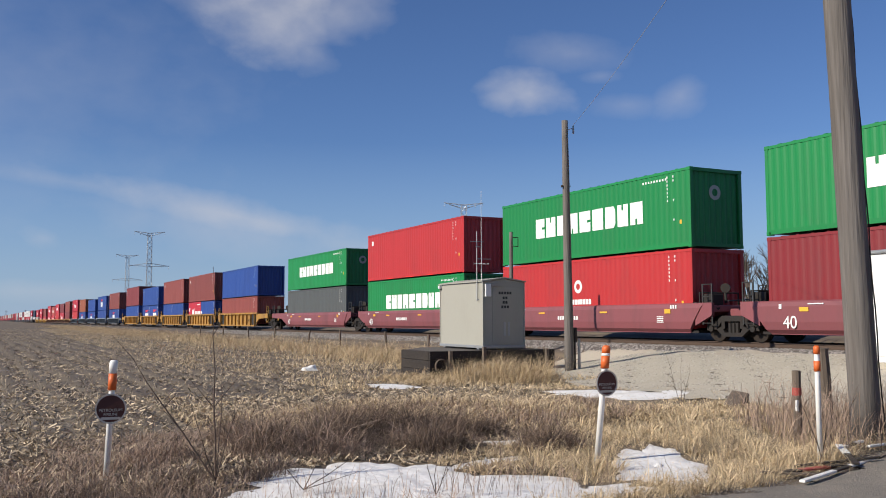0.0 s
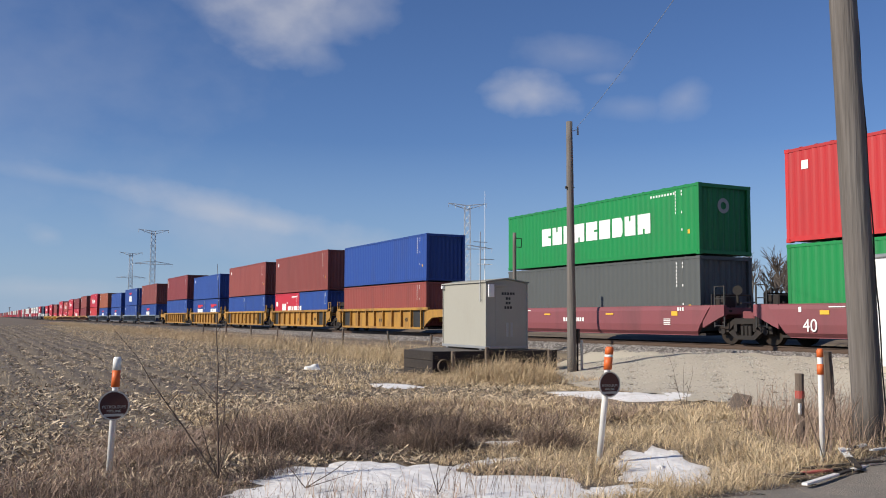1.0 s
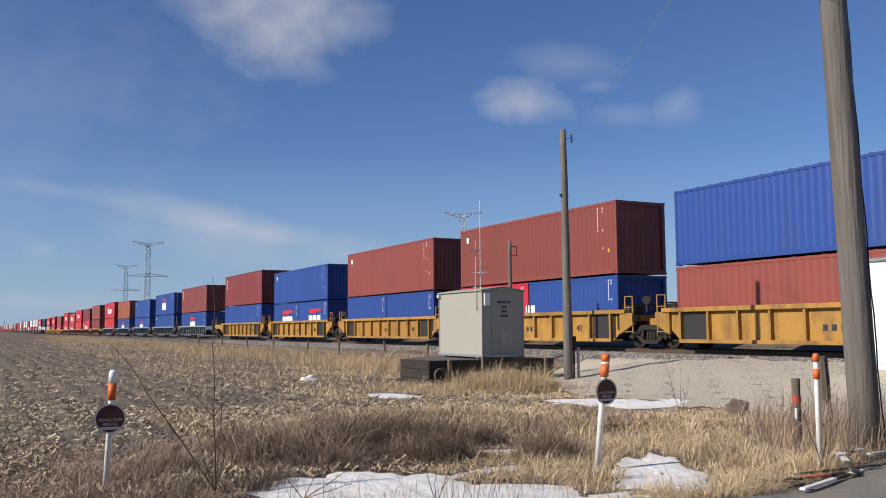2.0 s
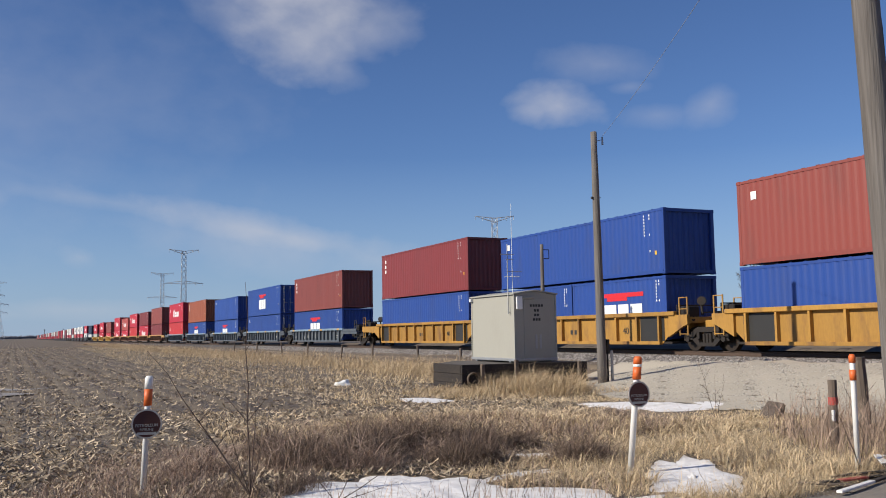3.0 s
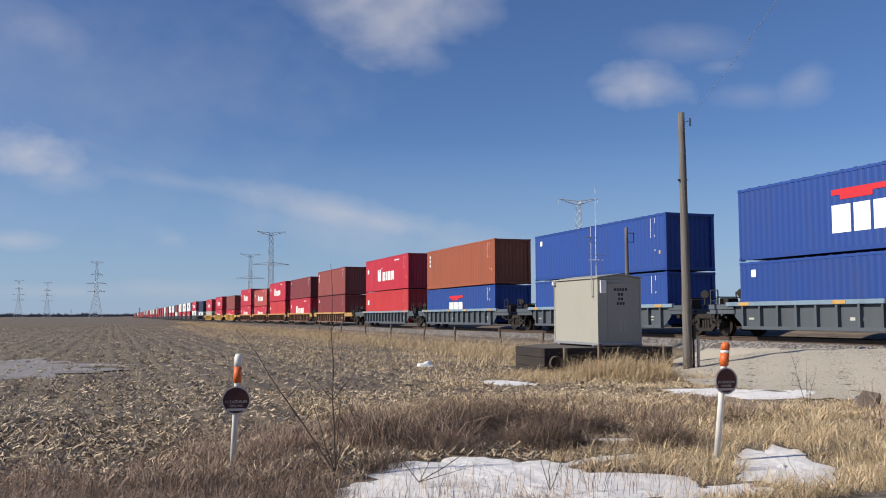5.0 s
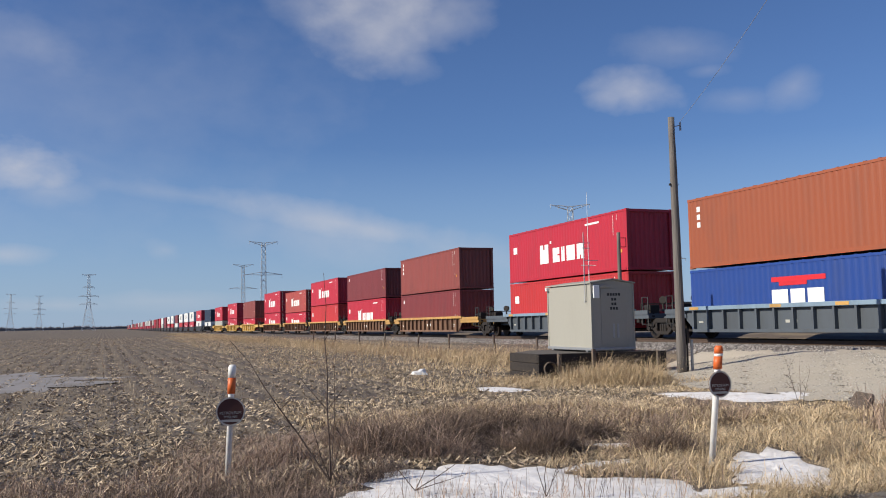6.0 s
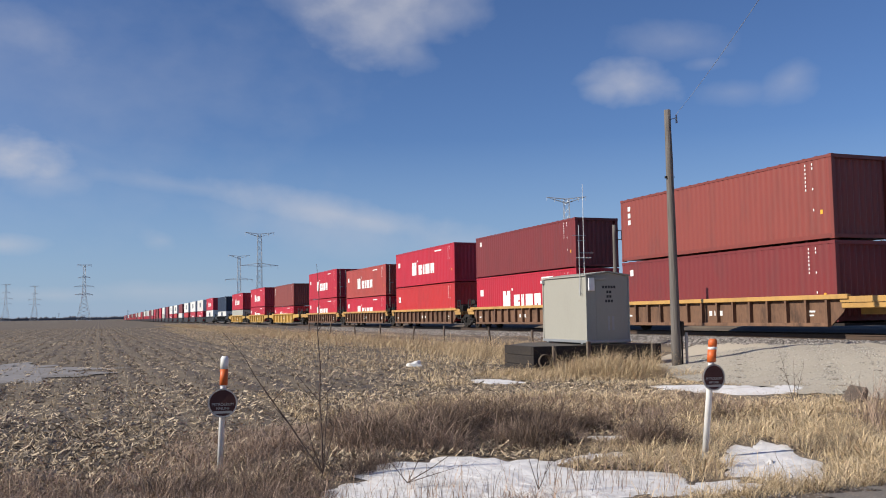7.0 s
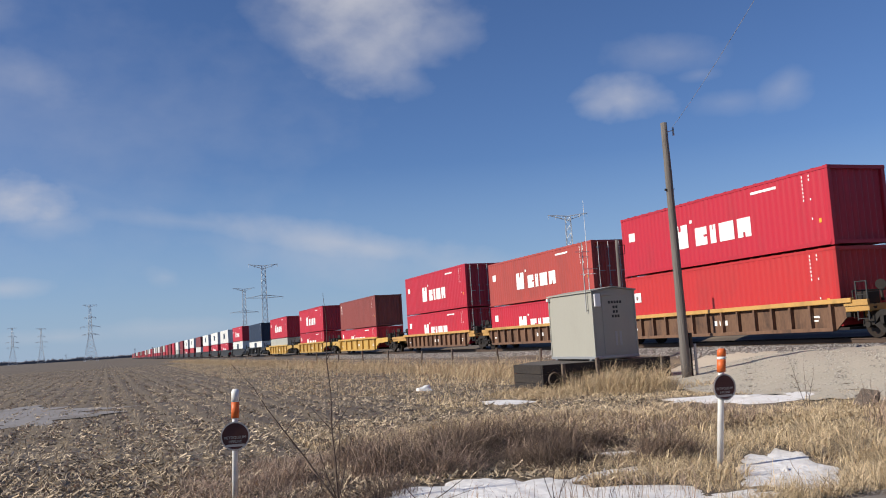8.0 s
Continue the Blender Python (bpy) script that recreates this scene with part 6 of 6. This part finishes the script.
def build_hut():
    x0, x1, y0, y1, z0 = 12.38, 13.74, 22.87, 25.66, 0.76
    w, l, h = x1 - x0, y1 - y0, 1.87
    hut = thing("signal_hut", (x0, y0, z0), "pale grey steel railway signal hut with low gable roof", "signal hut")
    mat = MAT["hut_paint"]
    bm = bmesh.new()
    pts = [(0, 0), (w, 0), (w, h), (w / 2, h + 0.10), (0, h)]
    a = [bm.verts.new((x, 0, z)) for x, z in pts]
    b = [bm.verts.new((x, l, z)) for x, z in pts]
    bm.faces.new(a)
    bm.faces.new(b[::-1])
    for i in range(5):
        bm.faces.new((a[(i + 1) % 5], a[i], b[i], b[(i + 1) % 5]))
    part("wall_shell", bm, mat, hut)
    for s in (0, 1):
        bm = bmesh.new()
        e0, e1 = (-0.05, w / 2) if s == 0 else (w / 2, w + 0.05)
        q = []
        for x in (e0, e1):
            z = h + 0.10 * (1 - abs(x - w / 2) / (w / 2)) + 0.012
            q += [(x, z), (x, z + 0.035)]
        vs = [[bm.verts.new((x, y, z)) for x, z in q] for y in (-0.06, l + 0.06)]
        for ring, f in ((vs[0], 1), (vs[1], -1)):
            bm.faces.new([ring[k] for k in (0, 2, 3, 1)][::f])
        for i, j in ((0, 2), (2, 3), (3, 1), (1, 0)):
            bm.faces.new((vs[0][j], vs[0][i], vs[1][i], vs[1][j]))
        part("roof_panel", bm, mat, hut)
    for x, y in ((0, 0), (w, 0), (0, l)):
        part("corner_trim", box(bmesh.new(), x - 0.022, x + 0.022, y - 0.022, y + 0.022, 0, h, 0.005), mat, hut)
    part("base_skirt", box(bmesh.new(), -0.03, w + 0.03, -0.03, l + 0.03, -0.03, 0.05, 0.008), MAT["steel_grey"], hut)
    part("vent_cover", box(bmesh.new(), 0.05, 0.24, -0.07, -0.012, h - 0.42, h - 0.05, 0.012), MAT["white_paint"], hut, "pale vent cover")
    part("vent_hood", box(bmesh.new(), 0.26, 0.62, -0.06, -0.012, h - 0.12, h - 0.05, 0.01), mat, hut)
    door = part("door", box(bmesh.new(), 0.30, w - 0.22, -0.014, 0.0, 0.10, h - 0.14, 0.004), mat, hut)
    for x in (0.66, 0.80):
        part("louvre", box(bmesh.new(), x, x + 0.07, -0.022, -0.012, 0.32, 0.72, 0.004), MAT["steel_grey"], door)
    for j, (n, z) in enumerate(((5, 1.52), (2, 1.38), (2, 1.25), (3, 1.12))):
        for k in range(n):
            x = 0.73 - n * 0.045 + k * 0.09
            part("lettering_bar", box(bmesh.new(), x, x + 0.065, -0.020, -0.014, z, z + 0.075), MAT["letter_black"], door, "black stencilled bar")
    part("eave_lamp", box(bmesh.new(), -0.10, 0.0, l - 0.1, l, h - 0.12, h - 0.02, 0.01), MAT["white_paint"], hut)
    bm = bmesh.new()
    for y in (0.3, l - 0.3):
        box(bm, -0.02, w + 0.02, y - 0.06, y + 0.06, -0.062, -0.03)
    part("bearer", bm, MAT["steel_grey"], hut)
    # antennas
    an = thing("yagi_antenna", (x0 - 0.06, y0 + 0.25, z0), "thin grey antenna mast with cross rods on the hut", "antenna")
    bm = bmesh.new()
    bar(bm, (0, 0, h - 0.55), (0, 0, 3.35), 0.020, 0.014, 6)
    bar(bm, (0, 0, h - 0.50), (0.10, 0, h - 0.50), 0.012, sides=5)
    part("mast", bm, MAT["steel_grey"], an)
    for z, a, b in ((3.05, -0.22, 0.22), (2.9, -0.05, 0.2), (2.55, 0, 0.46)):
        part("cross_rod", bar(bmesh.new(), (a, 0, z), (b, 0, z), 0.010, sides=5), MAT["steel_grey"], an)
    wh = thing("whip_antenna", (x0 + 0.20, y0 + 0.45, z0 + h), "tall thin white whip antenna on the hut roof", "antenna")
    part("whip", bar(bmesh.new(), (0, 0, 0), (0, 0, 2.7), 0.013, 0.006, 6), MAT["white_paint"], wh)
    for k in range(4):
        part("side_rod", bar(bmesh.new(), (-0.18 + 0.12 * k, -0.09, 0.55), (-0.18 + 0.12 * k, 0.09, 0.55), 0.006, sides=5), MAT["white_paint"], wh)
    part("boom", bar(bmesh.new(), (-0.25, 0, 0.55), (0.25, 0, 0.55), 0.009, sides=5), MAT["white_paint"], wh)
    sp = wood_pole(16.9, 29.0, 4.75, 0.085, 0.065, (0, 0), "short dark wooden pole behind the signal hut", "pole")
    bm = bmesh.new()
    for a, b in (((0.06, 0, 4.65), (0.30, 0, 4.65)), ((0.06, 0, 4.32), (0.30, 0, 4.32)), ((0.30, 0, 4.65), (0.30, 0, 4.32))):
        bar(bm, a, b, 0.015, sides=6)
    part("lamp_bracket", bm, MAT["undergear"], sp, "dark metal bracket")


build_platform()
build_hut()


def build_cabinet():
    c = thing("white_cabinet", pose(*on_ground(16.95, 14.05, 0.02), 0, 0, -4), "white steel crossing equipment cabinet on a plinth", "equipment cabinet")
    part("cabinet_body", box(bmesh.new(), 0, 1.9, -2.4, 0, 0.12, 2.45, 0.02), MAT["white_paint"], c)
    part("plinth", box(bmesh.new(), -0.05, 1.95, -2.45, 0.05, -0.15, 0.12, 0.01), GRAVEL, c, "grey concrete plinth")
    part("cabinet_roof", box(bmesh.new(), -0.06, 1.96, -2.46, 0.06, 2.45, 2.53, 0.02), MAT["steel_grey"], c, "grey metal roof")
    part("cabinet_door", box(bmesh.new(), -0.025, 0.0, -1.3, -0.25, 0.25, 2.25, 0.006), MAT["white_paint"], c)


build_cabinet()

rubbish = thing("crumpled_rag", on_ground(8.5, 26.8), "crumpled white plastic rubbish at the field edge", "rubbish")
bm = bmesh.new()
bmesh.ops.create_icosphere(bm, subdivisions=2, radius=0.2)
for v in bm.verts:
    v.co = Vector((v.co.x * 1.3, v.co.y, max(0, v.co.z) * 0.8)) * (1 + 0.5 * noise.noise(v.co * 9))
part("rag_folds", bm, MAT["marker_white"], rubbish)


# ---- distance ----
def lattice_tower(x, y, H, kind, label, turn=0.0):
    t = thing("transmission_tower", pose(x, y, 0, 0, 0, turn), label, "transmission tower", "transmission towers")
    w0, w1 = (H * 0.085, H * 0.022) if kind == "mast" else (H * 0.11, H * 0.015)
    waist = H * (0.30 if kind == "mast" else 0.45)
    wm = H * 0.030 if kind == "mast" else H * 0.030

    def half(z):
        return w0 + (wm - w0) * z / waist if z < waist else wm + (w1 - wm) * (z - waist) / (H - waist)
    r = H * 0.0023
    bm = bmesh.new()
    n = 15
    zs = [H * i / n for i in range(n + 1)]
    for i in range(n):
        za, zb = zs[i], zs[i + 1]
        a, b = half(za), half(zb)
        ca = [Vector((sx * a, sy * a, za)) for sx, sy in ((1, 1), (-1, 1), (-1, -1), (1, -1))]
        cb = [Vector((sx * b, sy * b, zb)) for sx, sy in ((1, 1), (-1, 1), (-1, -1), (1, -1))]
        for k in range(4):
            bar(bm, ca[k], cb[k], r, sides=4, cap=False)
            bar(bm, ca[k], cb[(k + 1) % 4], r * 0.6, sides=4, cap=False)
            bar(bm, ca[(k + 1) % 4], cb[k], r * 0.6, sides=4, cap=False)
    part("lattice_body", bm, MAT["hazed_tower_steel"], t)
    arms = ((1.0, 0.17, -0.02), (0.66, 0.22, 0.03)) if kind == "mast" else ((1.0, 0.12, 0.0), (0.80, 0.10, 0.03), (0.64, 0.17, 0.03), (0.50, 0.15, 0.03))
    for f, span, drop in arms:
        z, s = H * f, H * span
        bm = bmesh.new()
        for sg in (-1, 1):
            tip = Vector((sg * s, 0, z - H * drop))
            for yy in (-1, 1):
                q = half(min(z, H))
                bar(bm, (0, yy * q, z), tip, r * 0.9, sides=4, cap=False)
                bar(bm, (0, yy * q, z - H * 0.035), tip, r * 0.9, sides=4, cap=False)
            for g in (0.3, 0.55, 0.8):
                p = tip * g + Vector((0, 0, z)) * (1 - g)
                bar(bm, p, (p.x, 0, p.z - H * 0.03 * (1 - g)), r * 0.6, sides=4, cap=False)
            for g in (0.97, 0.6):
                p = tip * g + Vector((0, 0, z)) * (1 - g)
                bar(bm, p, (p.x, 0, p.z - H * 0.035), r * 0.8, sides=4, cap=False)
        part("cross_arm", bm, MAT["hazed_tower_steel"], t)


def polar(az, r):
    return r * math.sin(radians(az)), r * math.cos(radians(az))


for az, el, H, kind in ((7.92, 5.13, 46, "mast"), (6.68, 3.75, 44, "mast"), (27.28, 7.12, 46, "mast"), (32.9, 5.95, 46, "mast"), (-2.25, 3.2, 50, "delta"), (-4.9, 1.95, 46, "delta"), (-6.4, 2.05, 46, "delta"), (-14.0, 1.6, 46, "delta")):
    d = (H - 1.6) / math.tan(radians(el))
    x, y = polar(az, d)
    lattice_tower(x, y, H, kind, "grey steel lattice tower with wide cross-arms" if kind == "mast" else "tapering grey lattice tower with several arms", -az + 8)


def bare_tree(seed, height):
    rnd = random.Random(seed)
    bt, bc = bmesh.new(), bmesh.new()

    def grow(bm, p, way, ln, r, depth):
        q = p + way * ln
        bar(bm, p, q, r, r * 0.7, 5 if depth > 2 else 3, cap=False)
        if depth == 0:
            return
        for _ in range(rnd.choice((2, 3, 3)) if depth < 5 else 3):
            w = (way + Vector((rnd.uniform(-1, 1), rnd.uniform(-1, 1), rnd.uniform(-0.25, 0.7))) * 0.62).normalized()
            grow(bc, q - way * ln * rnd.uniform(0, 0.3), w, ln * rnd.uniform(0.62, 0.85), r * 0.62, depth - 1)
    grow(bt, Vector((0, 0, -0.2)), Vector((0.03, 0.02, 1)).normalized(), height * 0.24, height * 0.022, 5)
    return bt, bc


def build_trees():
    kinds = []
    for s, (az, d, h) in enumerate(((44.6, 112, 13.5), (45.9, 118, 15.0), (47.4, 110, 13.0), (49.3, 121, 11.0), (43.4, 128, 8.5), (52.5, 115, 10.5), (56.0, 118, 11.0), (43.9, 126, 10), (45.2, 131, 10), (46.6, 128, 10), (48.2, 134, 10), (44.2, 140, 10), (47.0, 142, 10), (50.4, 130, 10))):
        x, y = polar(az, d)
        if s < 3:
            t = thing("bare_tree", (x, y, 0), "leafless grey-brown tree beyond the railway", "tree", "bare trees")
            bt, bc = bare_tree(s + 3, h)
            part("trunk", bt, MAT["tree_bark"], t)
            part("crown", bc, MAT["tree_bark"], t, "bare branching crown")
            kinds.append(t)
        else:
            copy_thing(kinds[s % 3], pose(x, y, 0, 0, 0, 70 * s))
    rnd = random.Random(5)
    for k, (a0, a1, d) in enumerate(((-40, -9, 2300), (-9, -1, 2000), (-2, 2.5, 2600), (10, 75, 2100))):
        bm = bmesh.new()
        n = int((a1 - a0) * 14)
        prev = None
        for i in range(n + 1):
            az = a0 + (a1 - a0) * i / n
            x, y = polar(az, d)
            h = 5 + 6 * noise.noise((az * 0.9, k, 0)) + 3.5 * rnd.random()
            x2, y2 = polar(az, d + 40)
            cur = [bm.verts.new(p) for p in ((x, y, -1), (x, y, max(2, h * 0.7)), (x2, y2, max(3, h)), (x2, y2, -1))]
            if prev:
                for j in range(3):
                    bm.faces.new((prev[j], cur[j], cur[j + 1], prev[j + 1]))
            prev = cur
        tagged(part("far_woods", bm, MAT["hazed_far_wood"], None), "low line of woods paled by distance haze on the horizon", "woods", kind="stuff")
    for az, d, h in ((-10.5, 1100, 10), (-7.8, 1200, 10), (0.2, 1100, 11), (1.2, 1150, 12), (2.6, 1300, 12), (-3.6, 1300, 10)):
        x, y = polar(az, d)
        p = thing("distant_pole", (x, y, 0), "far wooden line pole on the horizon", "utility pole", "distant poles")
        bm = bmesh.new()
        bar(bm, (0, 0, 0), (0, 0, h), 0.3, 0.22, 6)
        box(bm, -1.2, 1.2, -0.1, 0.1, h - 1.0, h - 0.7)
        part("pole_shaft", bm, MAT["tree_bark"], p)


build_trees()
motions()
